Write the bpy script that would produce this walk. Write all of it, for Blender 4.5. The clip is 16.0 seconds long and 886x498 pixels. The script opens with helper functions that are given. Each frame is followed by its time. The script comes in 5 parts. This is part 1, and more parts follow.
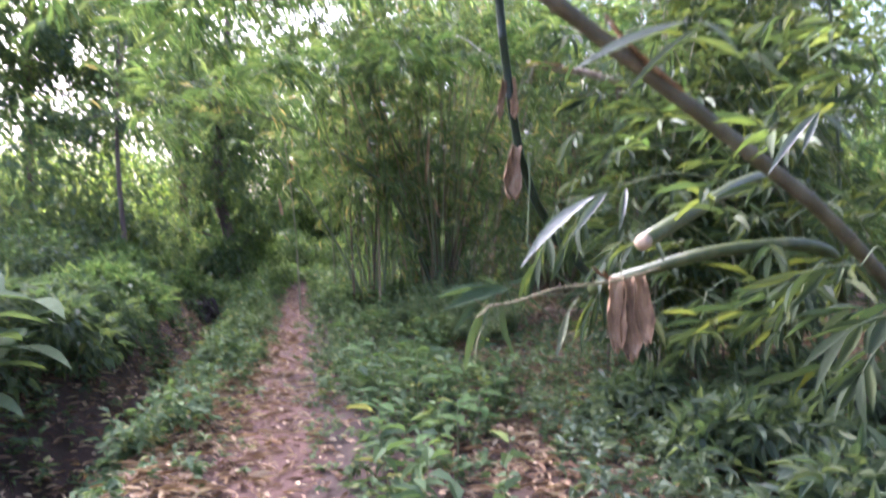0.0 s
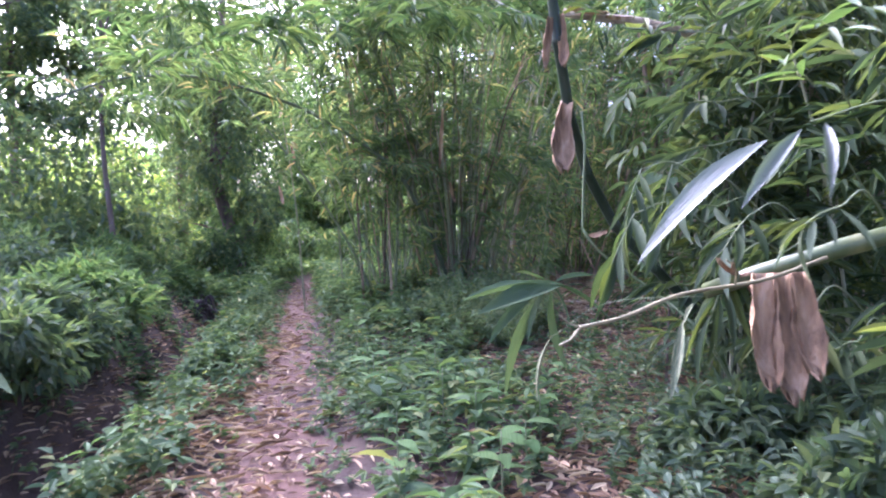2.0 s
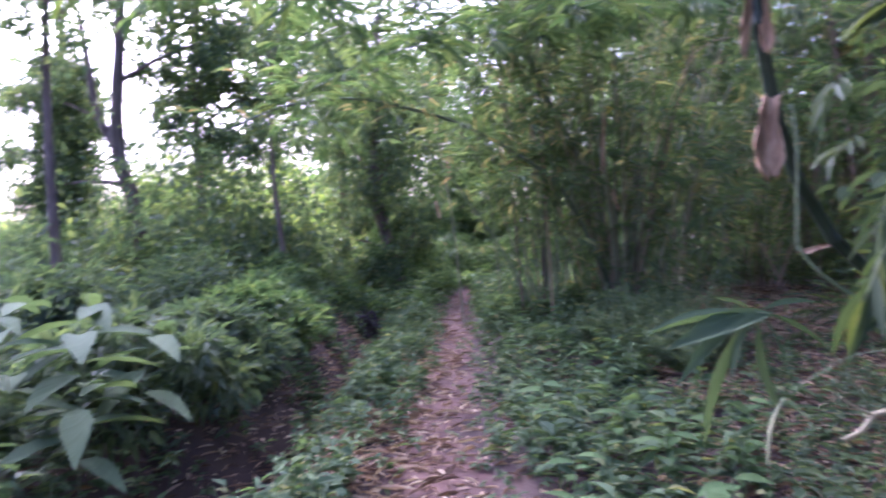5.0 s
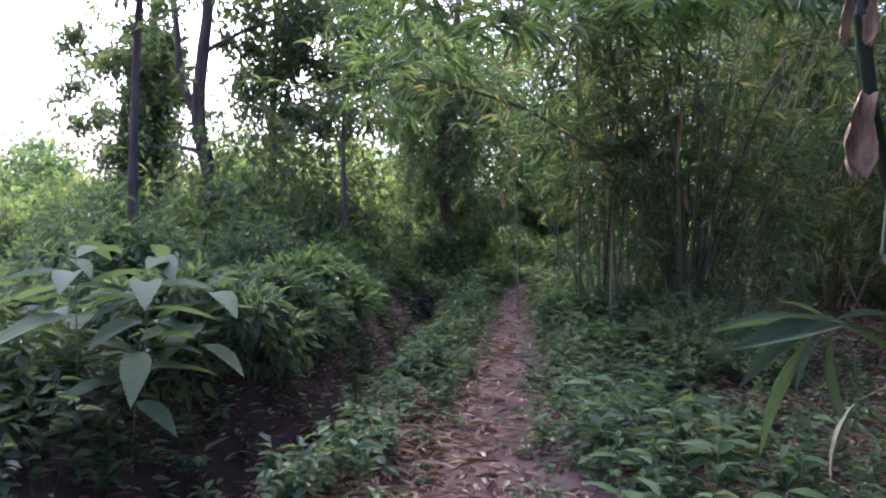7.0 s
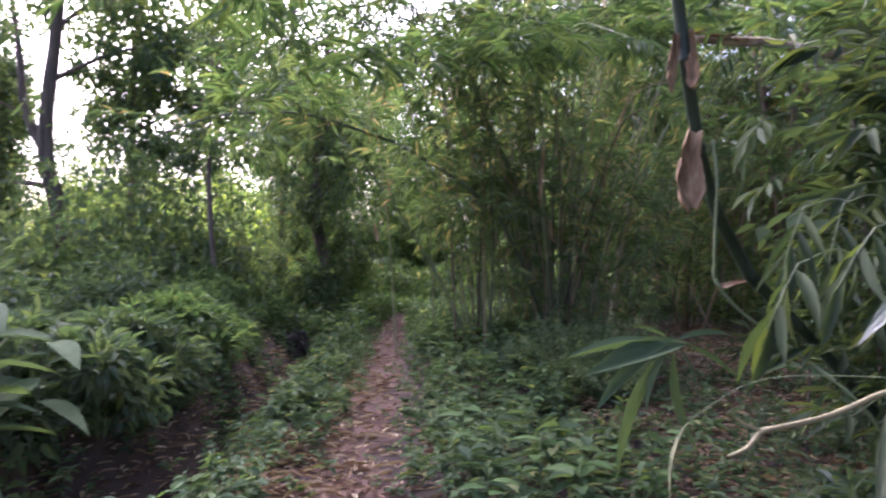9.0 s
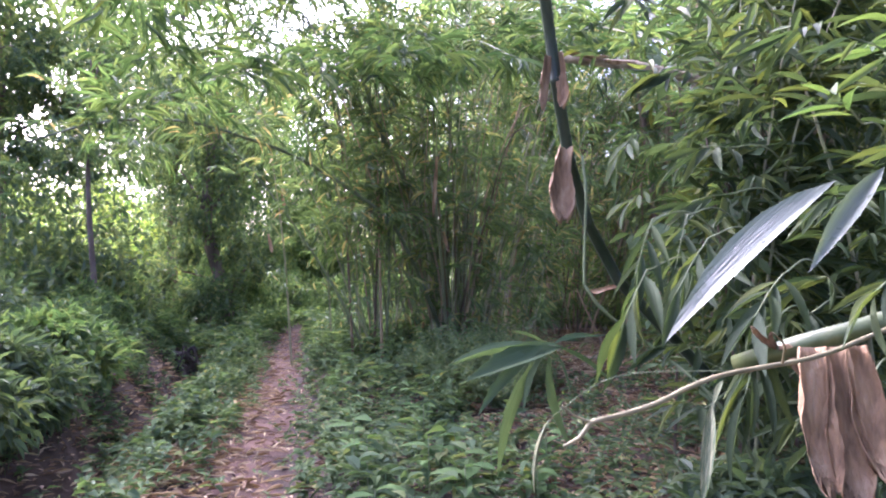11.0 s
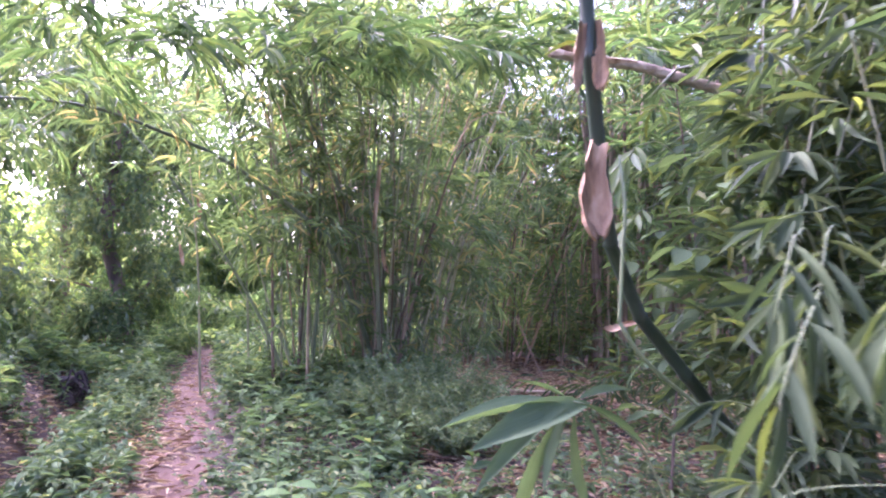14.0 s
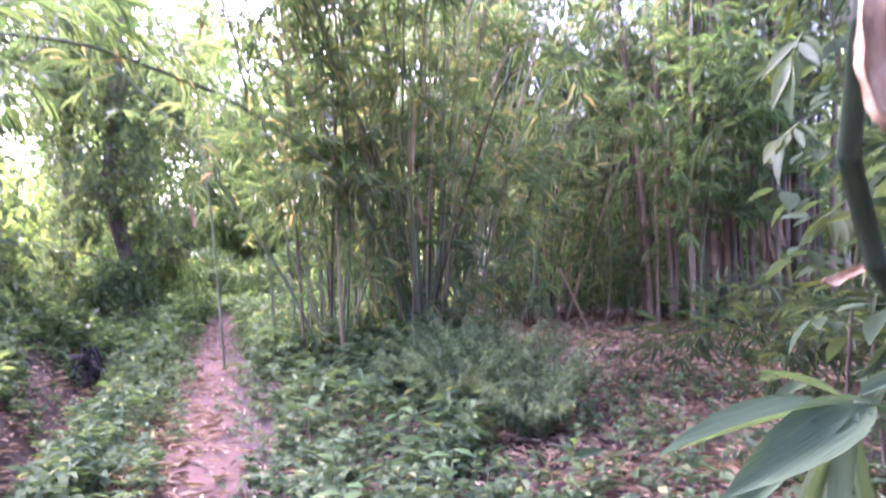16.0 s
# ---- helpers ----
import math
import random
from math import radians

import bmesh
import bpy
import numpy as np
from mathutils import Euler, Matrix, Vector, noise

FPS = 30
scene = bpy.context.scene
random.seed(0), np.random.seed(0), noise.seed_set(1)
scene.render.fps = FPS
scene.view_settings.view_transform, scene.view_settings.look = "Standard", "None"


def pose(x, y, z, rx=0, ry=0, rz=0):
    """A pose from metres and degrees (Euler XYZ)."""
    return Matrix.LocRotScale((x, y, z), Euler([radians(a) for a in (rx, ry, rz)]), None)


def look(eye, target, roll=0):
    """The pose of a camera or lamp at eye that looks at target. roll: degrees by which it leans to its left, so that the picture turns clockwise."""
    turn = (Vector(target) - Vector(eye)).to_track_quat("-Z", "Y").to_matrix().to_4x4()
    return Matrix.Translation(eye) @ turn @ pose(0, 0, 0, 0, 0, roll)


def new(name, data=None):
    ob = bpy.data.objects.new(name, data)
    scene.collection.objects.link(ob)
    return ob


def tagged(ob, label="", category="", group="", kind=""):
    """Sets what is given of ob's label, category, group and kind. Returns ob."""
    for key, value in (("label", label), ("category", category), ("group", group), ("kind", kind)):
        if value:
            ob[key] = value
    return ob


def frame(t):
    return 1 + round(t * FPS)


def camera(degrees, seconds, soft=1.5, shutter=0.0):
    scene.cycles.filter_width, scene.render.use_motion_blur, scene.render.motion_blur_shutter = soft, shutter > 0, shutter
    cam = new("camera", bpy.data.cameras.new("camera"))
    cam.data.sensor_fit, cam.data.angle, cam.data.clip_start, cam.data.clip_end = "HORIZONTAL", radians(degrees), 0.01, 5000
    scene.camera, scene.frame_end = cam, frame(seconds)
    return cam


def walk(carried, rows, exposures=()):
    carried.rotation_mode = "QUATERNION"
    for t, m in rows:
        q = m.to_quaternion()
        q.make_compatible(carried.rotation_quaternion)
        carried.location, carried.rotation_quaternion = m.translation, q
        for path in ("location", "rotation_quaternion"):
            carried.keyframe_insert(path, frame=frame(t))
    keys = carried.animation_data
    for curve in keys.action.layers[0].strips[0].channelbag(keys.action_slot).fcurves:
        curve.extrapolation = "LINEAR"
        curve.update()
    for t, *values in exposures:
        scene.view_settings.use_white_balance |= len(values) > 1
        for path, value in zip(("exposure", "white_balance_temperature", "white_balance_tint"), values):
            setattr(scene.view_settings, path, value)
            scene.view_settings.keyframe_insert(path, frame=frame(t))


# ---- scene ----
cam = camera(67.3, 16.0, soft=2.0, shutter=0.8)
PATH = [
    (0, (-0.006, 0.005, 1.441), (-0.018, 2.004, 1.391), -0.7),
    (0.5, (-0.049, 0.238, 1.432), (-0.018, 2.231, 1.264), -1.2),
    (1, (-0.024, 0.574, 1.439), (-0.088, 2.57, 1.324), -0.6),
    (1.5, (-0.052, 0.797, 1.424), (-0.137, 2.785, 1.222), 1.2),
    (1.8, (-0.105, 0.935, 1.393), (-0.205, 2.932, 1.364), 0.6),
    (2, (-0.143, 1.022, 1.412), (-0.18, 3.02, 1.329), -1.8),
    (2.5, (-0.15, 1.244, 1.405), (-0.155, 3.242, 1.323), -1.1),
    (3, (-0.13, 1.377, 1.423), (-0.103, 3.375, 1.335), -1.3),
    (3.5, (-0.14, 1.385, 1.46), (-0.098, 3.384, 1.431), -3.5),
    (4, (-0.151, 1.42, 1.486), (-0.144, 3.419, 1.44), -3.2),
    (4.5, (-0.211, 1.4, 1.5), (-0.445, 3.386, 1.456), -4.2),
    (5, (-0.264, 1.364, 1.494), (-0.753, 3.303, 1.456), -3.6),
    (5.2, (-0.277, 1.364, 1.492), (-0.831, 3.285, 1.447), -2.5),
    (7.3, (-0.264, 1.407, 1.407), (-0.923, 3.295, 1.349), 1.4),
    (7.5, (-0.258, 1.413, 1.409), (-0.856, 3.321, 1.361), 1.3),
    (8, (-0.239, 1.429, 1.416), (-0.731, 3.368, 1.397), 0.5),
    (8.5, (-0.217, 1.437, 1.423), (-0.631, 3.394, 1.427), -0.2),
    (9, (-0.191, 1.446, 1.43), (-0.508, 3.42, 1.47), -0.4),
    (9.5, (-0.163, 1.46, 1.431), (-0.351, 3.451, 1.486), -0.2),
    (9.7, (-0.15, 1.45, 1.435), (-0.278, 3.445, 1.494), -0.2),
    (11.8, (-0.093, 1.366, 1.426), (-0.11, 3.364, 1.498), -1.3),
    (12, (-0.131, 1.385, 1.423), (-0.187, 3.383, 1.514), -0.2),
    (12.5, (-0.256, 1.509, 1.447), (-0.248, 3.498, 1.65), -1.1),
    (13, (-0.363, 1.71, 1.442), (-0.211, 3.701, 1.556), -1.8),
    (13.5, (-0.374, 2.029, 1.448), (-0.239, 4.015, 1.649), -1.6),
    (14, (-0.406, 2.26, 1.456), (-0.176, 4.242, 1.584), 0.7),
    (14.5, (-0.542, 2.492, 1.445), (-0.365, 4.477, 1.617), -0.0),
    (15, (-0.654, 2.756, 1.44), (-0.341, 4.731, 1.485), -1.7),
    (15.5, (-0.709, 3.071, 1.436), (-0.5, 5.057, 1.53), -1.1),
    (16, (-0.734, 3.266, 1.445), (-0.525, 5.255, 1.438), -1.8),
]
EXPOSURES = [(0.0, 2.7, 5320, 29), (0.7, 2.95, 5220, 31), (1.5, 2.9, 5020, 33), (3.5, 3.3, 4870, 43), (4.2, 3.1, 4870, 43), (5.0, 2.45, 4870, 44), (7.3, 1.73, 5020, 35), (9.0, 2.08, 5370, 32), (9.7, 2.25, 5420, 29), (12.0, 3.1, 5070, 44), (12.5, 2.92, 5070, 46), (13.5, 3.25, 5150, 49), (14.5, 3.55, 5220, 52), (16.0, 3.75, 5220, 55)]
walk(cam, [(t, look(eye, target, roll)) for t, eye, target, roll in PATH], EXPOSURES)

# ---- light ----
SUN_UP, SUN_AZ = radians(44), radians(-41)
world = bpy.data.worlds.new("sky")
world.use_nodes = True
scene.world = world
wn = world.node_tree
sky = wn.nodes.new("ShaderNodeTexSky")
sky.sky_type, sky.sun_disc = "NISHITA", False
sky.sun_elevation, sky.sun_rotation = SUN_UP, SUN_AZ
sky.air_density, sky.dust_density, sky.ozone_density = 1.0, 9.0, 0.6
wn.links.new(sky.outputs["Color"], wn.nodes["Background"].inputs["Color"])
wn.nodes["Background"].inputs["Strength"].default_value = 0.15
sun = new("sun", bpy.data.lights.new("sun", "SUN"))
sun.data.energy, sun.data.angle, sun.data.color = 1.5, radians(40), (1.0, 0.97, 0.93)
toward = Vector((math.sin(SUN_AZ) * math.cos(SUN_UP), math.cos(SUN_AZ) * math.cos(SUN_UP), math.sin(SUN_UP)))
sun.matrix_world = look(toward * 40, (0, 0, 0))

# ---- materials ----


def ramp(nt, stops):
    node = nt.nodes.new("ShaderNodeValToRGB")
    e = node.color_ramp.elements
    while len(e) < len(stops):
        e.new(0.5)
    for k, (p, c) in enumerate(stops):
        e[k].position, e[k].color = p, (*c, 1)
    return node


def noise_node(nt, scale, detail=4, coords="Object", stretch=(1, 1, 1)):
    tc = nt.nodes.new("ShaderNodeTexCoord")
    mp = nt.nodes.new("ShaderNodeMapping")
    mp.inputs["Scale"].default_value = stretch
    nz = nt.nodes.new("ShaderNodeTexNoise")
    nz.inputs["Scale"].default_value, nz.inputs["Detail"].default_value = scale, detail
    nt.links.new(tc.outputs[coords], mp.inputs["Vector"])
    nt.links.new(mp.outputs["Vector"], nz.inputs["Vector"])
    return nz


def mixer(nt, a, b, fac, mode="MIX"):
    m = nt.nodes.new("ShaderNodeMix")
    m.data_type, m.blend_type = "RGBA", mode
    for sock, v in ((m.inputs[0], fac), (m.inputs[6], a), (m.inputs[7], b)):
        if isinstance(v, bpy.types.NodeSocket):
            nt.links.new(v, sock)
        elif isinstance(v, tuple):
            sock.default_value = (*v, 1)
        else:
            sock.default_value = v
    return m.outputs[2]


def leaf_material(name, stops, through_fac=0.35, rough=0.42, single=False, shine=0.45):
    """Leaf: every leaf its own tone, with blotches; light passes through the blade."""
    m = bpy.data.materials.new(name)
    m.use_nodes = True
    nt = m.node_tree
    bsdf, out = nt.nodes["Principled BSDF"], nt.nodes["Material Output"]
    r = ramp(nt, stops)
    if single:
        info = nt.nodes.new("ShaderNodeObjectInfo")
    else:
        info = nt.nodes.new("ShaderNodeNewGeometry")
    nt.links.new(info.outputs["Random" if single else "Random Per Island"], r.inputs["Fac"])
    n1 = noise_node(nt, 9 if single else 22, 4, "Object", (14, 0.35, 1) if single else (1, 1, 1))
    col = mixer(nt, r.outputs["Color"], (0.45, 0.5, 0.4) if single else (0.75, 0.75, 0.6), n1.outputs["Fac"], "MULTIPLY")
    if single:
        n3 = noise_node(nt, 7, 3)
        rr = nt.nodes.new("ShaderNodeMapRange")
        rr.inputs["To Min"].default_value, rr.inputs["To Max"].default_value = rough - 0.1, rough + 0.22
        nt.links.new(n3.outputs["Fac"], rr.inputs["Value"])
        bp = nt.nodes.new("ShaderNodeBump")
        bp.inputs["Strength"].default_value, bp.inputs["Distance"].default_value = 0.35, 0.01
        nt.links.new(n1.outputs["Fac"], bp.inputs["Height"])
        nt.links.new(bp.outputs[0], bsdf.inputs["Normal"])
    n2 = noise_node(nt, 3.0, 2)
    spots = ramp(nt, [(0.62, (0, 0, 0)), (0.75, (1, 1, 1))])
    nt.links.new(n2.outputs["Fac"], spots.inputs["Fac"])
    warm = mixer(nt, col, (1.25, 1.1, 0.7), spots.outputs["Color"], "MULTIPLY")
    nt.links.new(warm, bsdf.inputs["Base Color"])
    if single:
        nt.links.new(rr.outputs[0], bsdf.inputs["Roughness"])
    else:
        bsdf.inputs["Roughness"].default_value = rough
    bsdf.inputs["Specular IOR Level"].default_value = shine
    tr = nt.nodes.new("ShaderNodeBsdfTranslucent")
    lit = mixer(nt, warm, (1.45, 1.5, 0.75), 1.0, "MULTIPLY")
    nt.links.new(lit, tr.inputs["Color"])
    mx = nt.nodes.new("ShaderNodeMixShader")
    mx.inputs[0].default_value = through_fac
    nt.links.new(bsdf.outputs[0], mx.inputs[1])
    nt.links.new(tr.outputs[0], mx.inputs[2])
    nt.links.new(mx.outputs[0], out.inputs["Surface"])
    return m


def plain_material(name, stops, scale=6, rough=0.8, bump=0.3, stretch=(1, 1, 1), fine=60, vary="none", coords="Object"):
    """Bark, soil, dry matter: noise colours at two scales and relief."""
    m = bpy.data.materials.new(name)
    m.use_nodes = True
    nt = m.node_tree
    bsdf = nt.nodes["Principled BSDF"]
    a, b = noise_node(nt, scale, 5, coords, stretch), noise_node(nt, fine, 4, coords, stretch)
    r = ramp(nt, stops)
    src = a.outputs["Fac"]
    if vary != "none":
        info = nt.nodes.new("ShaderNodeObjectInfo" if vary == "object" else "ShaderNodeNewGeometry")
        ad = nt.nodes.new("ShaderNodeMath")
        ad.operation = "MULTIPLY_ADD"
        nt.links.new(info.outputs["Random" if vary == "object" else "Random Per Island"], ad.inputs[0])
        ad.inputs[1].default_value = 0.7
        sc = nt.nodes.new("ShaderNodeMath")
        sc.operation = "MULTIPLY"
        nt.links.new(src, sc.inputs[0])
        sc.inputs[1].default_value = 0.35
        nt.links.new(sc.outputs[0], ad.inputs[2])
        src = ad.outputs[0]
    nt.links.new(src, r.inputs["Fac"])
    col = mixer(nt, r.outputs["Color"], (0.5, 0.5, 0.5), b.outputs["Fac"], "OVERLAY")
    nt.links.new(col, bsdf.inputs["Base Color"])
    bsdf.inputs["Roughness"].default_value = rough
    bm_ = nt.nodes.new("ShaderNodeBump")
    bm_.inputs["Strength"].default_value, bm_.inputs["Distance"].default_value = bump, 0.02
    nt.links.new(b.outputs["Fac"], bm_.inputs["Height"])
    nt.links.new(bm_.outputs[0], bsdf.inputs["Normal"])
    return m


LEAF_BAMBOO = leaf_material("bamboo_leaf", [(0, (0.083, 0.122, 0.073)), (0.5, (0.123, 0.179, 0.095)), (0.85, (0.181, 0.243, 0.109)), (1, (0.397, 0.282, 0.174))], 0.5, 0.5, False, 0.35)
# bamboo leaf darkened for the right-hand mass: grove shade put into the colour
LEAF_NEAR_SHADED = leaf_material("shaded_near_bamboo_leaf", [(0, (0.044, 0.072, 0.040)), (0.6, (0.073, 0.106, 0.053)), (1, (0.147, 0.170, 0.050))], 0.42, 0.58, False, 0.25)
LEAF_ONE = leaf_material("single_bamboo_leaf", [(0, (0.044, 0.066, 0.037)), (0.7, (0.076, 0.105, 0.047)), (1, (0.134, 0.157, 0.050))], 0.34, 0.62, True, 0.2)
LEAF_GLOSS = leaf_material("glossy_bamboo_leaf", [(0, (0.091, 0.119, 0.086)), (1, (0.140, 0.171, 0.119))], 0.3, 0.25, True, 0.8)
LEAF_SAGE = leaf_material("sage_leaf", [(0, (0.092, 0.135, 0.079)), (1, (0.146, 0.195, 0.105))], 0.35, 0.75, True, 0.1)
# lighter, yellower leaf for the open thicket: sunlight put into the colour
LEAF_SUNLIT = leaf_material("sunlit_leaf", [(0, (0.114, 0.184, 0.059)), (0.5, (0.182, 0.258, 0.074)), (1, (0.274, 0.313, 0.096))], 0.6, 0.42)
LEAF_HERB = leaf_material("herb_leaf", [(0, (0.061, 0.099, 0.056)), (0.5, (0.104, 0.158, 0.077)), (0.9, (0.155, 0.218, 0.099)), (1, (0.293, 0.290, 0.127))], 0.35, 0.75, False, 0.25)
LEAF_PALE = leaf_material("pale_herb_leaf", [(0, (0.091, 0.137, 0.079)), (0.6, (0.143, 0.196, 0.105)), (1, (0.227, 0.261, 0.131))], 0.35, 0.75, False, 0.25)
LEAF_SEEDLING = leaf_material("seedling_leaf", [(0, (0.114, 0.200, 0.073)), (1, (0.182, 0.270, 0.101))], 0.4, 0.7, True, 0.2)
LEAF_SHRUB = leaf_material("shrub_leaf", [(0, (0.059, 0.093, 0.065)), (0.6, (0.098, 0.144, 0.082)), (1, (0.158, 0.196, 0.095))], 0.45, 0.6)
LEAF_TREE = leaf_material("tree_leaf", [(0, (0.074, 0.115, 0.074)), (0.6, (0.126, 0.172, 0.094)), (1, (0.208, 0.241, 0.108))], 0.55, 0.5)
LEAF_WOODS = leaf_material("woods_leaf", [(0, (0.069, 0.121, 0.059)), (0.6, (0.124, 0.191, 0.086)), (1, (0.213, 0.268, 0.116))], 0.55, 0.5)
LEAF_SPRIG = leaf_material("sprig_leaf", [(0, (0.098, 0.156, 0.057)), (0.5, (0.141, 0.200, 0.066)), (1, (0.207, 0.243, 0.086))], 0.38, 0.4, True)
LITTER = leaf_material("dry_leaf", [(0, (0.10, 0.055, 0.036)), (0.45, (0.26, 0.165, 0.11)), (0.85, (0.48, 0.35, 0.25)), (1, (0.54, 0.44, 0.31))], 0.12, 0.75, False, 0.25)
SHEATH = plain_material("dry_sheath", [(0.3, (0.09, 0.05, 0.024)), (0.5, (0.29, 0.175, 0.09)), (0.72, (0.45, 0.315, 0.195))], 7, 0.8, 0.5, (3, 3, 0.5), 40)
STRIPED = plain_material("withered_leaf", [(0.42, (0.07, 0.10, 0.04)), (0.5, (0.15, 0.16, 0.07)), (0.58, (0.28, 0.265, 0.14))], 14, 0.7, 0.3, (9, 0.4, 1), 40)
SOIL = plain_material("soil", [(0.25, (0.024, 0.015, 0.011)), (0.5, (0.055, 0.033, 0.024)), (0.75, (0.105, 0.066, 0.046))], 1.6, 0.95, 0.8, (1, 1, 1), 40)
PATH_SOIL = plain_material("trodden_soil", [(0.25, (0.048, 0.023, 0.015)), (0.5, (0.092, 0.045, 0.031)), (0.75, (0.15, 0.08, 0.056))], 2.5, 0.92, 0.8, (1, 1, 1), 55)
CULM_GREEN = plain_material("green_culm", [(0.1, (0.05, 0.07, 0.035)), (0.45, (0.13, 0.155, 0.08)), (0.75, (0.24, 0.24, 0.14)), (1, (0.36, 0.32, 0.21))], 4, 0.5, 0.15, (3, 3, 0.5), 50, "object")
CULM_BROWN = plain_material("brown_culm", [(0.1, (0.045, 0.032, 0.022)), (0.45, (0.17, 0.115, 0.072)), (0.75, (0.30, 0.215, 0.14)), (1, (0.46, 0.36, 0.25))], 3, 0.65, 0.25, (3, 3, 0.4), 45, "object")
CULM_GREY = plain_material("grey_culm", [(0.1, (0.045, 0.04, 0.024)), (0.5, (0.11, 0.10, 0.06)), (0.9, (0.23, 0.205, 0.13))], 4, 0.65, 0.3, (3, 3, 0.5), 45)
CULM_DARK = plain_material("dark_culm", [(0.2, (0.012, 0.02, 0.012)), (0.6, (0.025, 0.04, 0.022)), (1, (0.06, 0.075, 0.045))], 5, 0.38, 0.1, (3, 3, 0.5), 50)
CULM_FRESH = plain_material("fresh_culm", [(0.25, (0.035, 0.05, 0.016)), (0.55, (0.07, 0.09, 0.028)), (0.9, (0.16, 0.155, 0.07))], 5, 0.4, 0.1, (3, 3, 0.5), 50)
HUSKED = plain_material("husked_culm", [(0.25, (0.13, 0.095, 0.06)), (0.5, (0.28, 0.22, 0.145)), (0.75, (0.40, 0.33, 0.23))], 11, 0.85, 0.9, (1, 1, 1), 50)
CUT_WOOD = plain_material("cut_wood", [(0.2, (0.34, 0.24, 0.14)), (0.8, (0.52, 0.41, 0.28))], 20, 0.7, 0.2)
TWIG = plain_material("pale_twig", [(0.2, (0.13, 0.11, 0.052)), (0.8, (0.26, 0.225, 0.115))], 12, 0.7, 0.2)
STALK = plain_material("green_stalk", [(0.2, (0.10, 0.13, 0.055)), (0.8, (0.22, 0.25, 0.12))], 8, 0.5, 0.1)
BARK = plain_material("bark", [(0.2, (0.05, 0.038, 0.03)), (0.5, (0.14, 0.10, 0.078)), (0.8, (0.25, 0.195, 0.155))], 3, 0.9, 0.9, (3, 3, 0.6), 25)
ROOT = plain_material("rotten_root", [(0.2, (0.012, 0.009, 0.008)), (0.6, (0.04, 0.028, 0.022)), (0.9, (0.09, 0.065, 0.05))], 6, 0.95, 1.0, (1, 1, 1), 30)

# ---- mesh helpers ----
rng = np.random.default_rng(7)


def raw_mesh(name, v, f, smooth=False):
    """A mesh from arrays: v (n, 3), f (m, k)."""
    me = bpy.data.meshes.new(name)
    v, f = np.asarray(v, np.float32), np.asarray(f, np.int32)
    me.vertices.add(len(v))
    me.vertices.foreach_set("co", v.ravel())
    me.loops.add(f.size)
    me.loops.foreach_set("vertex_index", f.ravel())
    me.polygons.add(len(f))
    me.polygons.foreach_set("loop_start", np.arange(0, f.size, f.shape[1], dtype=np.int32))
    me.polygons.foreach_set("use_smooth", np.full(len(f), smooth))
    me.update(calc_edges=True)
    return me


def put(name, me, material, parent=None, label="", kind=""):
    me.materials.append(material) if not me.materials else None
    ob = new(name, me)
    ob.parent = parent
    return tagged(ob, label=label, kind=kind)


def thing(name, label, category, at=(0, 0, 0), group=""):
    ob = new(name)
    ob.location = at
    ob.empty_display_size = 0.1
    return tagged(ob, label, category, group)


def unit(v):
    return v / np.maximum(np.linalg.norm(v, axis=-1, keepdims=True), 1e-9)


def leaf_template(widths, fold=0.18, droop=0.25):
    """Blade along +y, one long: sections at even steps with the given half widths, folded at the midrib and bent down."""
    n = len(widths)
    ys = np.linspace(0, 1, n + 2)
    v, f = [(0, 0, 0)], []
    for y, w in zip(ys[1:-1], widths):
        z = -droop * y * y
        v += [(-w, y, z + fold * w), (0, y, z), (w, y, z + fold * w)]
    v.append((0, 1, -droop))
    f += [(0, 2, 1), (0, 3, 2)]
    for k in range(n - 1):
        a, b = 1 + 3 * k, 4 + 3 * k
        f += [(a, a + 1, b + 1), (a, b + 1, b), (a + 1, a + 2, b + 2), (a + 1, b + 2, b + 1)]
    a, t = 1 + 3 * (n - 1), len(v) - 1
    f += [(a, a + 1, t), (a + 1, a + 2, t)]
    return np.array(v, float), np.array(f)


BLADE = leaf_template([0.46, 0.40])
BLADE_FINE = leaf_template([0.36, 0.5, 0.44, 0.26], 0.2, 0.12)
STRIP = leaf_template([0.46, 0.40], 0.2, 0.05)
OVATE = leaf_template([0.5, 0.36], 0.25, 0.25)
OVATE_FINE = leaf_template([0.34, 0.5, 0.46, 0.26], 0.12, 0.28)
KITE = leaf_template([0.5], 0.2, 0.2)


def leaves(template, p, d, length, width, up=None, twist=0.5):
    """Many leaves at once: p base points, d directions, in metres."""
    tv, tf = template
    n = len(p)
    d = unit(d)
    up = np.tile((0.0, 0.0, 1.0), (n, 1)) if up is None else up
    up = up + rng.normal(0, twist, (n, 3))
    x = unit(np.cross(d, up))
    z = np.cross(x, d)
    length, width = np.broadcast_to(length, n)[:, None, None], np.broadcast_to(width, n)[:, None, None]
    v = p[:, None] + x[:, None] * tv[None, :, :1] * width + d[:, None] * tv[None, :, 1:2] * length + z[:, None] * tv[None, :, 2:] * length
    f = tf[None] + (np.arange(n) * len(tv))[:, None, None]
    return v.reshape(-1, 3), f.reshape(-1, 3)


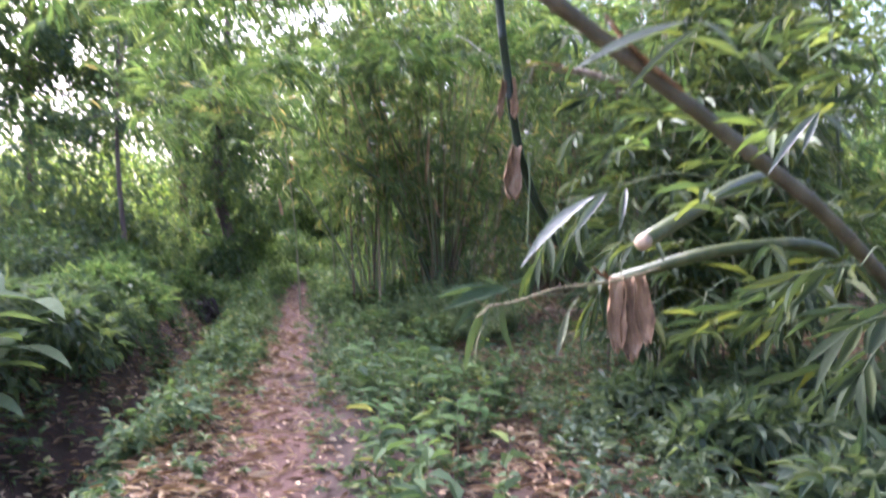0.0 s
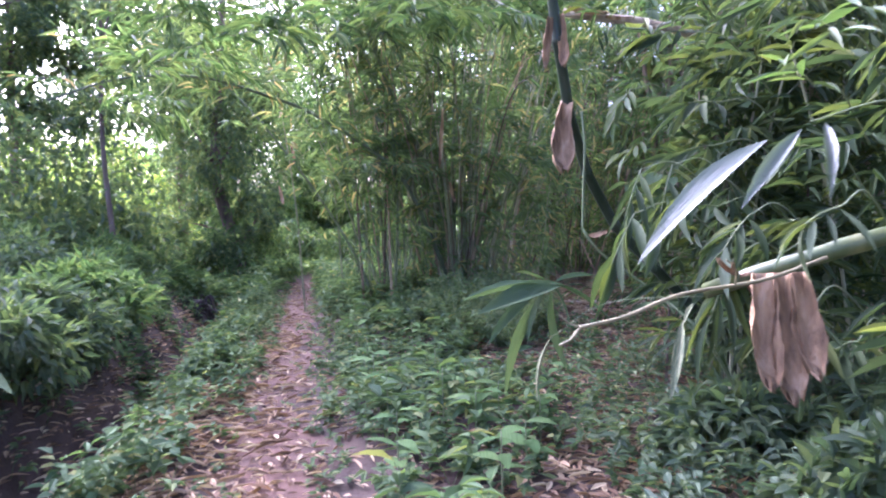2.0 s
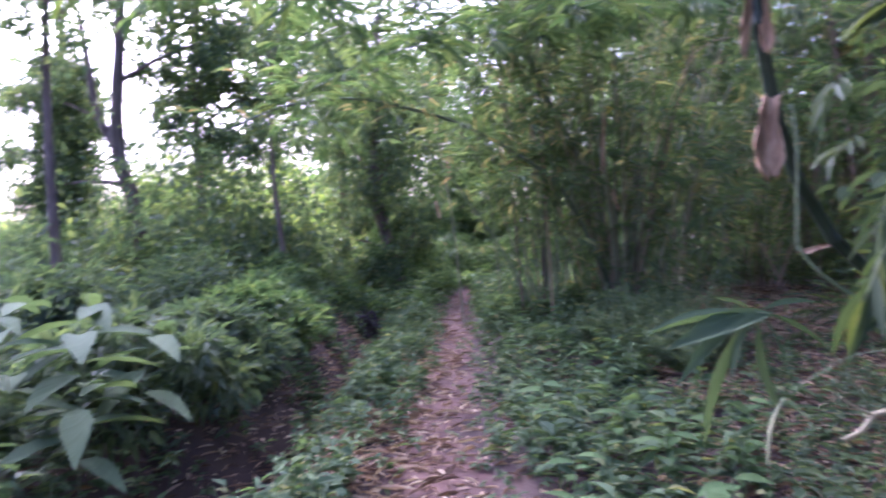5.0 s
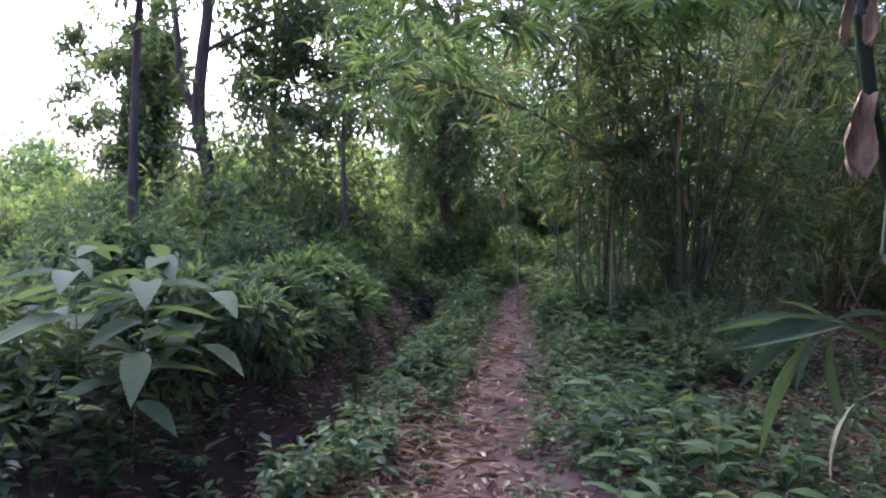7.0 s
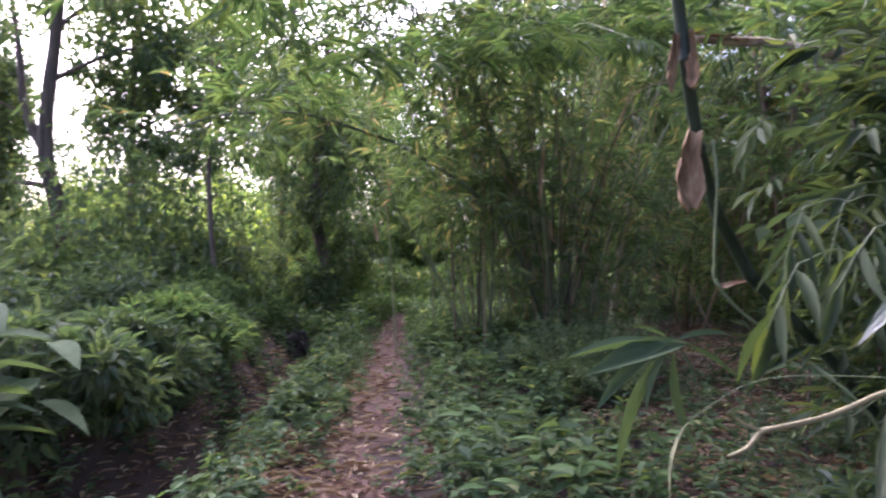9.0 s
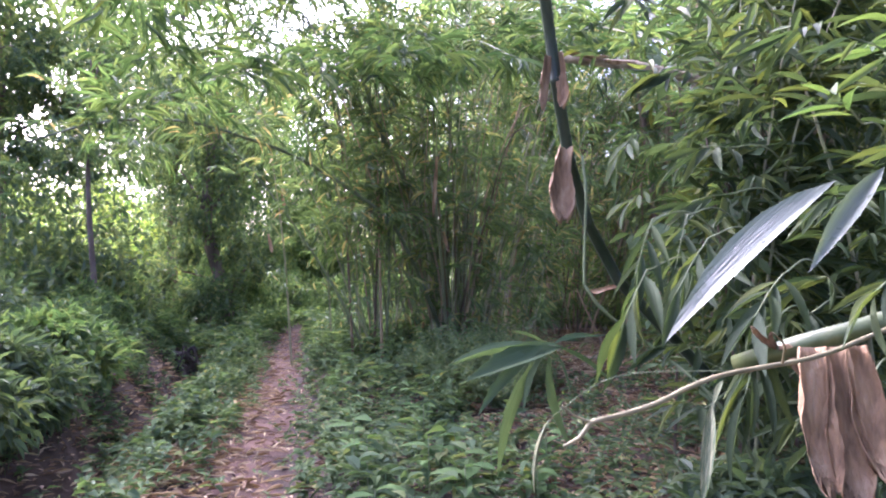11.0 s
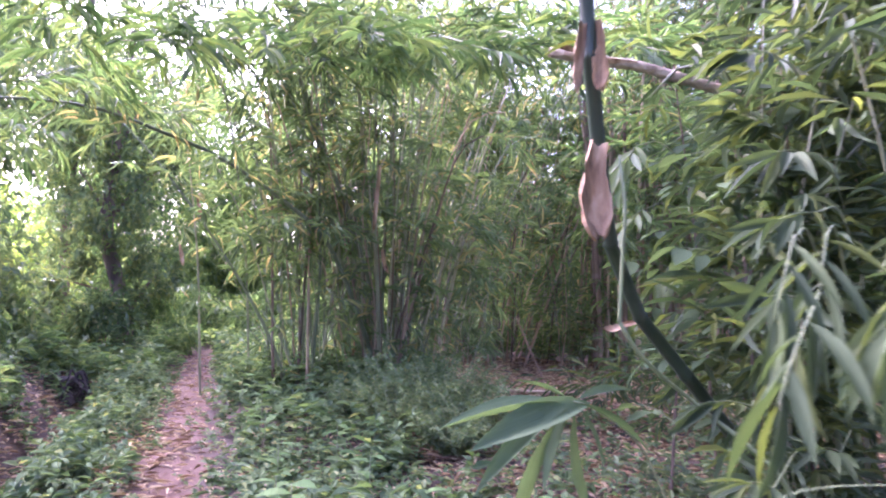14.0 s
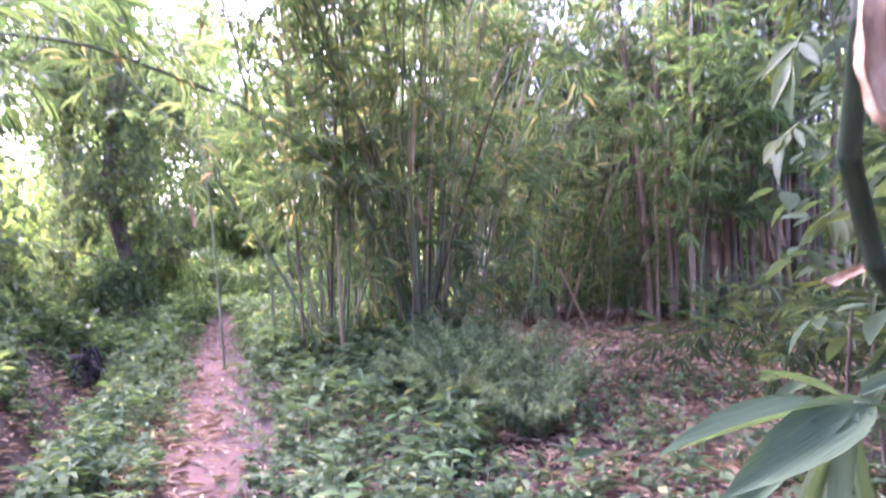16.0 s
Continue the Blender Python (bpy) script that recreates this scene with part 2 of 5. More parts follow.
def sticks(a, b, r):
    """Many thin three-sided twigs from a to b."""
    n = len(a)
    d = unit(b - a)
    x = unit(np.cross(d, np.array([0.3, 0.2, 0.93])))
    y = np.cross(d, x)
    r = np.broadcast_to(r, n)[:, None]
    ring = [math.cos(k * 2.0944) * x + math.sin(k * 2.0944) * y for k in range(3)]
    v = np.stack([a + ring[k] * r for k in range(3)] + [b + ring[k] * r * 0.5 for k in range(3)], 1)
    t = np.array([(0, 1, 4), (0, 4, 3), (1, 2, 5), (1, 5, 4), (2, 0, 3), (2, 3, 5)])
    f = t[None] + (np.arange(n) * 6)[:, None, None]
    return v.reshape(-1, 3), f.reshape(-1, 3)


def joined(*sets):
    v, f, n = [], [], 0
    for a, b in sets:
        v.append(a)
        f.append(b + n)
        n += len(a)
    return np.concatenate(v), np.concatenate(f)


def smooth_line(points, n):
    """A smooth curve through the points (Catmull-Rom), n samples at even lengths."""
    p = np.array(points, float)
    q = np.vstack([2 * p[0] - p[1], p, 2 * p[-1] - p[-2]])
    out = []
    for k in range(len(p) - 1):
        a, b, c, d = q[k : k + 4]
        for u in np.linspace(0, 1, 24, endpoint=False):
            out.append(0.5 * (2 * b + (c - a) * u + (2 * a - 5 * b + 4 * c - d) * u * u + (3 * b - a - 3 * c + d) * u**3))
    out = np.array(out + [p[-1]])
    s = np.r_[0, np.cumsum(np.linalg.norm(np.diff(out, axis=0), axis=1))]
    at = np.linspace(0, s[-1], n)
    return np.stack([np.interp(at, s, out[:, k]) for k in range(3)], 1), s[-1]


def tube(line, radii, sides=8):
    """A closed round mesh along a line with a radius at each point."""
    line, radii = np.asarray(line, float), np.asarray(radii, float)
    t = unit(np.gradient(line, axis=0))
    x = np.cross(t[0], (0.31, 0.92, 0.2))
    x, rows = x / np.linalg.norm(x), []
    ang = np.arange(sides) * 2 * math.pi / sides
    for p, d, r in zip(line, t, radii):
        x = x - d * (x @ d)
        x = x / np.linalg.norm(x)
        rows.append(p + r * (np.cos(ang)[:, None] * x + np.sin(ang)[:, None] * np.cross(d, x)))
    v = np.vstack(rows + [line[:1], line[-1:]])
    n, f = len(line), []
    for k in range(n - 1):
        for a in range(sides):
            b = (a + 1) % sides
            f += [(k * sides + a, k * sides + b, (k + 1) * sides + b), (k * sides + a, (k + 1) * sides + b, (k + 1) * sides + a)]
    for a in range(sides):
        b = (a + 1) % sides
        f += [(n * sides, b, a), (n * sides + 1, (n - 1) * sides + a, (n - 1) * sides + b)]
    return v, np.array(f)


def culm_mesh(name, points, radius, tip=0.35, internode=0.28, sides=8):
    """A jointed bamboo stem with swollen nodes. Returns the mesh and the node places and directions."""
    n = 160
    line, total = smooth_line(points, n)
    joints = np.arange(internode * 0.6, total, internode)
    stations = sorted({0.0, total, *(j + o for j in joints for o in (-0.012, 0.0, 0.014) if 0 < j + o < total)})
    at = np.linspace(0, total, n)
    pts = np.stack([np.interp(stations, at, line[:, k]) for k in range(3)], 1)
    rad = []
    for s in stations:
        r = radius * (1 - (1 - tip) * s / total)
        near = np.min(np.abs(joints - s)) if len(joints) else 1
        rad.append(r * (1.16 if near < 0.004 else 1.0))
    v, f = tube(pts, rad, sides)
    nodes = np.stack([np.interp(joints, at, line[:, k]) for k in range(3)], 1)
    ahead = np.stack([np.interp(joints, at, unit(np.gradient(line, axis=0))[:, k]) for k in range(3)], 1)
    return raw_mesh(name, v, f, True), nodes, ahead


def spray_leaves(p, d, per, length, width, template, twig=0.22, droop=0.35):
    """Leafy twig ends: at each p, a twig along d with leaves to both sides and one at its tip."""
    n = len(p)
    d = unit(d)
    side = unit(np.cross(d, np.array([0, 0, 1.0])) + 1e-6)
    lp, ld = [], []
    for k in range(per):
        u = (k + 0.6) / per
        sgn = 1 if k % 2 else -1
        base = p + d * (u * twig)[..., None] if np.ndim(u) else p + d * u * twig
        spread = (0.95 - 0.8 * u) * sgn + rng.normal(0, 0.22, n)
        w = d * np.cos(spread)[:, None] + side * np.sin(spread)[:, None]
        w[:, 2] -= droop + rng.normal(0, 0.28, n)
        lp.append(base)
        ld.append(w)
    lp, ld = np.concatenate(lp), np.concatenate(ld)
    ln = length * rng.uniform(0.6, 1.2, len(lp))
    lv = leaves(template, lp, ld, ln, width * rng.uniform(0.75, 1.15, len(lp)))
    return lv, sticks(p, p + d * twig, 0.002)


def culm_foliage(nodes, low, per_node, reach, length, width, template=BLADE, leaves_per=7, bias=(0, 0, 0), high=99.0, stride=1):
    """Side branches from the nodes above a height, with sprays of leaves."""
    keep = nodes[(nodes[:, 2] > low) & (nodes[:, 2] < high)]
    keep = keep[int(rng.integers(0, stride)) :: stride]
    if len(keep) == 0:
        return None
    p = np.repeat(keep, per_node, 0)
    n = len(p)
    az = rng.uniform(0, 2 * math.pi, n)
    d = np.stack([np.cos(az), np.sin(az), rng.normal(0.25, 0.35, n)], 1) + np.array(bias)
    d = unit(d)
    ln = reach * rng.uniform(0.35, 1.25, n)[:, None]
    mid, end = p + d * ln * 0.55, p + d * ln - np.array([0, 0, 1.0]) * (ln * 0.18)
    sets = [sticks(p, mid, 0.004), sticks(mid, end, 0.003)]
    for q, w in ((mid, 0.6), (end, 0.1)):
        dd = d + rng.normal(0, w + 0.15, d.shape)
        a, b = spray_leaves(q, dd, leaves_per, length, width, template)
        sets += [a, b]
    v, f = joined(*sets)
    v = v[:]
    v[:, 2] = np.maximum(v[:, 2], 0.03)
    return raw_mesh("foliage", v, f)


# ---- ground ----
WAY = np.array([(0.35, -6), (0.15, -2), (-0.05, 0), (-0.42, 1.8), (-0.97, 3.6), (-1.44, 5.4), (-1.85, 7.3), (-2.02, 8.45), (-2.6, 10.9), (-3.25, 14), (-3.85, 16.8), (-3.9, 19), (-3.2, 22), (-2.0, 26)])


def way_x(y):
    return np.interp(y, WAY[:, 1], WAY[:, 0])


def wave(x, y, s, k=0.0):
    return np.sin(x * s + 1.7 * k) * np.cos(y * s * 0.83 + 2.1 * k) + 0.5 * np.sin(x * s * 2.3 + y * s * 1.9 + k)


def ditch_x(y):
    """Middle of the gully that runs beside the path."""
    return np.interp(y, [-4, 2, 5.4, 8.7, 11.3, 14, 18], [-2.2, -2.3, -2.75, -3.3, -4.0, -5.0, -6.6])


def height(x, y):
    x, y = np.asarray(x, float), np.asarray(y, float)
    h = 0.035 * wave(x, y, 0.9) + 0.012 * wave(x, y, 4.1, 1.0)
    off = np.abs(x - way_x(y))
    on = np.clip((off - 0.25) / 0.35, 0, 1)
    h = h * (0.25 + 0.75 * on) + 0.03 * on
    fade = np.clip((15 - y) / 4, 0, 1)
    deep = np.clip((7.0 - y) / 2.5, 0, 1)
    gully = np.exp(-(((x - ditch_x(y)) / (0.32 + 0.14 * deep)) ** 2)) * (0.32 + 0.3 * deep) * fade
    bank = np.clip((ditch_x(y) - 0.2 - x) / 0.4, 0, 1) * 0.25
    return h - gully + bank


def axis_steps(lo, hi, step, far):
    out = [far * s for s in (-1, -0.6, -0.35, -0.2, -0.11, -0.07)]
    return np.array(sorted([*out, *np.arange(lo, hi + step / 2, step), *(-o for o in out)]))


gx, gy = axis_steps(-14, 12, 0.13, 500), axis_steps(-8, 26, 0.13, 500)
X, Y = np.meshgrid(gx, gy, indexing="ij")
Z = height(X, Y)
Z = Z + rng.normal(0, 0.006, Z.shape)
idx = np.arange(X.size).reshape(X.shape)
quads = np.stack([idx[:-1, :-1], idx[1:, :-1], idx[1:, 1:], idx[:-1, 1:]], -1).reshape(-1, 4)
ground = put("ground", raw_mesh("ground", np.stack([X, Y, Z], -1).reshape(-1, 3), quads, True), SOIL)
tagged(ground, "dark brown forest soil with leaf litter", "ground", kind="structure")

ys = np.arange(-6, 25, 0.1)
rows_ = []
for y in ys:
    c = float(way_x(y))
    half = 0.31 + 0.07 * math.sin(y * 1.9) + 0.06 * math.sin(y * 4.7 + 1) + 0.04 * math.sin(y * 11.3) + (0.1 if 4.6 < y < 6 else 0)
    for u in np.linspace(-1, 1, 13):
        x = c + u * half + 0.05 * math.sin(y * 2.7 + 1) + 0.035 * math.sin(y * 13 + u * 9)
        edge = 1 - u**6
        rows_.append((x, y, float(height(x, y)) - 0.02 + 0.034 * edge + 0.006 * noise.noise(Vector((x * 4, y * 4, 0)))))
pi_ = np.arange(len(rows_)).reshape(len(ys), 13)
pq = np.stack([pi_[:-1, :-1], pi_[:-1, 1:], pi_[1:, 1:], pi_[1:, :-1]], -1).reshape(-1, 4)
path = put("path", raw_mesh("path", rows_, pq, True), PATH_SOIL)
tagged(path, "narrow trodden footpath of reddish brown earth", "footpath", kind="structure")


def litter(name, label, x, y, length, width, lift=0.012):
    n = len(x)
    az = rng.uniform(0, 2 * math.pi, n)
    d = np.stack([np.cos(az), np.sin(az), rng.normal(0.0, 0.12, n)], 1)
    p = np.stack([x, y, height(x, y) + lift + rng.uniform(0, 0.015, n)], 1)
    ln = length * rng.uniform(0.4, 1.3, n)
    v, f = leaves(STRIP, p, d, ln, width * rng.uniform(0.6, 1.3, n), twist=0.35)
    return tagged(put(name, raw_mesh(name, v, f), LITTER), label, "leaf litter", kind="stuff")


y = rng.uniform(-5, 17, 2000)
litter("path_litter", "dry tan bamboo leaves scattered along the footpath", way_x(y) + rng.normal(0, 0.33, 2000), y, 0.065, 0.016, 0.022)
y = rng.uniform(1, 17, 650)
litter("husk_litter", "larger pale strips of bamboo husk on the footpath", way_x(y) + rng.normal(-0.1, 0.3, 650), y, 0.13, 0.024, 0.03)
y = rng.uniform(-3, 14, 13000)
litter("gully_litter", "dry brown leaves lying in the gully", ditch_x(y) + rng.normal(0.12, 0.45, 13000), y, 0.12, 0.03)
n = 54000
x, y = rng.uniform(0.0, 8, n), rng.uniform(-1.5, 17, n)
keep = (x > 0.25 + 0.35 * np.sin(y * 1.3) + 0.25 * rng.normal(0, 1, n) + np.clip(10.5 - y, -2, 0) * 0.2) & (y < 15.8 + 0.5 * np.sin(x))
litter("clearing_litter", "thick carpet of dry pinkish tan bamboo leaves", x[keep], y[keep], 0.14, 0.026)
y = rng.uniform(2.2, 9.5, 1900)
litter("husk_drift", "drift of pale husk strips at the side of the path", way_x(y) + rng.normal(-0.62, 0.36, 1900), y, 0.16, 0.024, 0.024)
n = 2600
litter("undergrowth_litter", "scattered dry leaves under the low plants", rng.uniform(-1.6, 0.9, n), rng.uniform(3, 12, n), 0.11, 0.028)

# ---- low plants ----


def herbs(name, label, x, y, tall, leaf, wide, per, material, template=OVATE):
    n = len(x)
    base = np.stack([x, y, height(x, y)], 1)
    top = base + np.stack([rng.normal(0, 0.06, n), rng.normal(0, 0.06, n), tall * rng.uniform(0.4, 1.25, n)], 1)
    lp, ld = [], []
    for k in range(per):
        u = rng.uniform(0.35, 1.0, n)[:, None]
        az = k * 2.4 + rng.uniform(0, 6.28, n)
        lp.append(base + (top - base) * u)
        ld.append(np.stack([np.cos(az), np.sin(az), rng.normal(0.25, 0.3, n)], 1))
    lp, ld = np.concatenate(lp), np.concatenate(ld)
    lv = leaves(template, lp, ld, leaf * rng.uniform(0.6, 1.3, len(lp)), wide * rng.uniform(0.7, 1.2, len(lp)), twist=0.3)
    v, f = joined(lv, sticks(base, top, 0.0022))
    return tagged(put(name, raw_mesh(name, v, f), material), label, "undergrowth", kind="stuff")


def strip_points(n, y0, y1, lo, hi):
    y = rng.uniform(y0, y1, n)
    return way_x(y) + rng.uniform(lo, hi, n), y


def patchy(x, y, s=1.6, k=0.0):
    """0 to 1: where a kind of plant grows thick."""
    return np.clip(0.5 + 0.42 * wave(x, y, s, k) + 0.2 * wave(x, y, s * 2.7, k + 2), 0, 1)


def right_bed(n):
    n = int(n * 1.45)
    x, y = rng.uniform(-3.4, 1.2, n), rng.uniform(-3, 13.2, n)
    edge = way_x(y) + 0.4 + 0.1 * np.sin(y * 3.1) + np.abs(rng.normal(0, 0.1, n))
    keep = (x > edge) & (x < 0.28 + 0.3 * np.sin(y * 1.3) + np.clip(10.5 - y, -2, 0) * 0.25 + rng.normal(0, 0.22, n))
    return x[keep], y[keep]


x, y = right_bed(5600)
k_ = rng.uniform(0, 1, len(x)) < 0.15 + 0.85 * patchy(x, y)
herbs("low_herbs", "low dark green leafy weeds covering the ground", x[k_], y[k_], 0.17, 0.066, 0.044, 11, LEAF_HERB)
x, y = right_bed(1500)
k_ = rng.uniform(0, 1, len(x)) < patchy(x, y, 2.1, 1.3) ** 1.5
herbs("pale_herbs", "pale green soft weeds among darker ones", x[k_], y[k_], 0.27, 0.09, 0.04, 9, LEAF_PALE)
x, y = right_bed(1500)
k_ = rng.uniform(0, 1, len(x)) < patchy(x, y, 1.2, 3.1) ** 2
herbs("tall_weeds", "taller broad-leaved weeds on the path side", x[k_], y[k_], 0.42, 0.14, 0.06, 9, LEAF_HERB)
x, y = right_bed(900)
herbs("bed_grass", "thin grass blades among the weeds", x, y, 0.1, 0.24, 0.009, 4, LEAF_PALE, BLADE)
x, y = strip_points(700, 12.5, 21, 0.4, 2.2)
herbs("path_side_herbs", "lush green weeds beside the far path", x, y, 0.4, 0.09, 0.045, 12, LEAF_HERB)
x, y = strip_points(3600, -3, 16, -1.15, -0.28)
d_ = way_x(y) - x
k_ = (d_ > 0.42 + 0.16 * np.sin(y * 2.3) + 0.1 * np.sin(y * 5.9 + 1)) & (d_ < 0.98 + 0.2 * np.sin(y * 1.7 + 2) + 0.12 * np.sin(y * 4.3))
x, y = x[k_], y[k_]
k_ = rng.uniform(0, 1, len(x)) < (0.12 + 0.88 * patchy(x, y, 1.9, 0.7)) * np.clip((y - 5.8) / 2.4, 0.05, 1)
x, y = x[k_], y[k_]
herbs("verge_herbs", "fresh green weeds on the verge of the path", x, y, 0.15, 0.065, 0.036, 10, LEAF_PALE)
x, y = strip_points(1500, 6.5, 15, -1.1, -0.3)
k_ = rng.uniform(0, 1, len(x)) < patchy(x, y, 2.4, 4.0) ** 1.6
herbs("verge_grass", "thin light green grass on the verge", x[k_], y[k_], 0.05, 0.11, 0.008, 3, LEAF_PALE, KITE)
x, y = strip_points(700, -2, 16, -0.46, 0.46)
k_ = np.abs(x - way_x(y)) > 0.2 + 0.07 * np.sin(y * 4.1)
herbs("path_edge_weeds", "small weeds creeping onto the path edge", x[k_], y[k_], 0.07, 0.045, 0.028, 7, LEAF_HERB)
n = 1100
x, y = rng.uniform(0.6, 3.4, n), rng.uniform(2.2, 7.0, n)
k_ = rng.uniform(0, 1, n) < patchy(x, y, 1.5, 2.2)
herbs("shade_weeds", "dark weeds in the shade under the bamboo", x[k_], y[k_], 0.3, 0.08, 0.036, 9, LEAF_SHRUB)
n = 2200
x, y = rng.uniform(-8, -0.5, n), rng.uniform(12.8, 25, n)
k_ = (np.abs(x - way_x(y)) > 0.42 + 0.1 * np.sin(y * 3)) | (y > 17.6)
herbs("path_end_weeds", "bright green weeds closing in on the far path", x[k_], y[k_], 0.5, 0.17, 0.07, 10, LEAF_WOODS)
n = 1300
x, y = rng.uniform(-6.2, -3.0, n), rng.uniform(0.5, 7.5, n)
k_ = x < ditch_x(y) - 0.4
herbs("bank_weeds", "dark weeds on the gully bank", x[k_], y[k_], 0.4, 0.1, 0.045, 10, LEAF_SHRUB)
n = 420
x, y = rng.uniform(-2.5, 0.7, n), rng.uniform(10.6, 12.6, n)
k_ = x > way_x(y) + 0.5
herbs("bamboo_foot_weeds", "tall weeds at the foot of the green bamboo", x[k_], y[k_], 0.5, 0.14, 0.05, 11, LEAF_HERB)
n = 420
x, y = rng.uniform(0.6, 3.0, n), rng.uniform(4.0, 9.5, n)
herbs("clearing_herbs", "sparse weeds growing through dry leaves", x, y, 0.18, 0.07, 0.04, 8, LEAF_HERB)
y = rng.uniform(-3, 14, 3000)
x = ditch_x(y) + rng.choice((-0.45, 0.55), 3000, p=(0.4, 0.6)) + rng.normal(0, 0.26, 3000)
k_ = rng.uniform(0, 1, 3000) < patchy(x, y, 2.3, 5.0) ** 2 * np.clip((y - 2.0) / 6.0, 0.5, 1)
herbs("gully_herbs", "small weeds on the gully side", x[k_], y[k_], 0.24, 0.085, 0.045, 10, LEAF_HERB)
n = 260
y = rng.uniform(1.5, 13, n)
herbs("gully_floor_weeds", "pale small weeds scattered on bare gully soil", ditch_x(y) + rng.normal(0.15, 0.3, n), y, 0.12, 0.085, 0.045, 8, LEAF_PALE)
x, y = strip_points(900, 4.2, 12.5, -1.1, -0.5)
k_ = rng.uniform(0, 1, len(x)) < patchy(x, y, 2.6, 6.0) ** 3
herbs("verge_clumps", "knee-high green weeds in clumps between path and gully", x[k_], y[k_], 0.34, 0.095, 0.05, 12, LEAF_HERB)
x, y = rng.uniform(-2.6, 8.5, 1500), rng.uniform(12.6, 20, 1500)
keep = ~((x > 0.6) & (x < 4.4) & (y < 14.8 + 0.4 * np.sin(x * 3)))
herbs("thicket_undergrowth", "tall weeds and saplings at the foot of the bamboo", x[keep], y[keep], 0.65, 0.15, 0.05, 14, LEAF_HERB)
x, y = rng.uniform(-14, -2.8, 4600), rng.uniform(-4, 20, 4600)
keep = x < ditch_x(y) - 0.55
herbs("bank_undergrowth", "weeds between the shrubs on the bank", x[keep], y[keep], 0.5, 0.12, 0.05, 10, LEAF_SHRUB)


def seedling(at, tall, leaf, wide, count, material=LEAF_SEEDLING, name="seedling", label="bright green broad-leaved seedling among low weeds", category="seedling", spread=0.3, lean=(0, 0)):
    """A single plant with leaves of its own, each a part."""
    x, y = at
    z = float(height(x, y))
    root = thing(name, label, category, (x, y, z))
    line, _ = smooth_line([(0, 0, -0.02), (lean[0] * 0.4, lean[1] * 0.4, tall * 0.5), (lean[0], lean[1], tall)], 10)
    put("stem", raw_mesh("stem", *tube(line, np.linspace(0.006, 0.003, 10), 6), True), STALK, root)
    for k in range(count):
        u = 0.4 + 0.6 * (k + 1) / count
        p = np.array([np.interp(u, np.linspace(0, 1, 10), line[:, c]) for c in range(3)])
        az = k * 2.4 + rng.uniform(-0.4, 0.4)
        d = np.array([[math.cos(az), math.sin(az), rng.normal(spread, 0.15)]])
        s = leaf * rng.uniform(0.75, 1.15)
        v, f = leaves(OVATE_FINE, p[None], d, s, wide * s / leaf, twist=0.1)
        put("leaf", raw_mesh("leaf", v, f, True), material, root)
    return root


for at, tall, leaf in (((-0.25, 5.2), 0.42, 0.2), ((-0.62, 5.35), 0.4, 0.17), ((-0.05, 4.9), 0.34, 0.19), ((0.12, 5.5), 0.3, 0.16), ((-0.5, 4.7), 0.3, 0.16), ((-1.4, 9.1), 0.45, 0.16), ((-0.9, 6.3), 0.34, 0.15), ((-0.75, 5.7), 0.42, 0.16), ((-0.1, 5.9), 0.34, 0.17), ((-0.35, 6.8), 0.34, 0.15), ((0.2, 4.5), 0.3, 0.17), ((-0.45, 4.2), 0.32, 0.15), ((0.05, 4.2), 0.36, 0.17), ((-0.2, 3.8), 0.25, 0.14), ((-1.0, 7.2), 0.36, 0.15), ((-0.6, 7.6), 0.4, 0.15), ((-1.25, 8.3), 0.38, 0.15), ((0.35, 5.1), 0.3, 0.15), ((0.5, 5.8), 0.34, 0.15), ((-0.3, 8.0), 0.36, 0.15), ((-1.75, 10.0), 0.45, 0.16), ((-2.05, 10.9), 0.5, 0.17)):
    seedling(at, tall, leaf, leaf * 0.48, 6)

for at, tall, lean in (((-3.3, 4.6), 0.92, (0.1, -0.1)), ((-3.6, 4.9), 1.0, (0.1, 0.0)), ((-3.45, 4.25), 0.95, (0.1, -0.1)), ((-3.8, 4.5), 1.0, (0, 0)), ((-3.3, 5.0), 0.8, (0.15, 0.05)), ((-3.15, 4.35), 0.66, (0.1, -0.05))):
    seedling(at, tall, 0.5, 0.15, 7, LEAF_SAGE, "tall_herb", "tall grey-green herb with broad drooping leaves beside the gully", "plant", 0.05, lean)


def feathery_bush(at, size, n, label):
    """Fine-leaved low bush: many thin stems with rows of tiny leaflets."""
    x, y = at
    root = thing("feathery_bush", label, "bush", (x, y, float(height(x, y))))
    az = rng.uniform(0, 6.28, n)
    d = np.stack([np.cos(az) * 0.7, np.sin(az) * 0.7, rng.uniform(0.5, 1.1, n)], 1)
    tip = unit(d) * (size * rng.uniform(0.5, 1.1, n))[:, None]
    tagged(put("stalk", raw_mesh("stalk", *sticks(np.zeros((n, 3)) + rng.normal(0, 0.04, (n, 3)) * (1, 1, 0), tip, 0.004)), STALK, root), kind="stuff")
    lp, ld = [], []
    for k in range(26):
        u = rng.uniform(0.3, 1.05, n)[:, None]
        a = rng.uniform(0, 6.28, n)
        lp.append(tip * u)
        ld.append(np.stack([np.cos(a), np.sin(a), rng.normal(0.1, 0.3, n)], 1))
    lp, ld = np.concatenate(lp), np.concatenate(ld)
    tagged(put("foliage", raw_mesh("foliage", *leaves(OVATE, lp, ld, 0.06, 0.022, twist=0.3)), LEAF_PALE, root), kind="stuff")
    return root


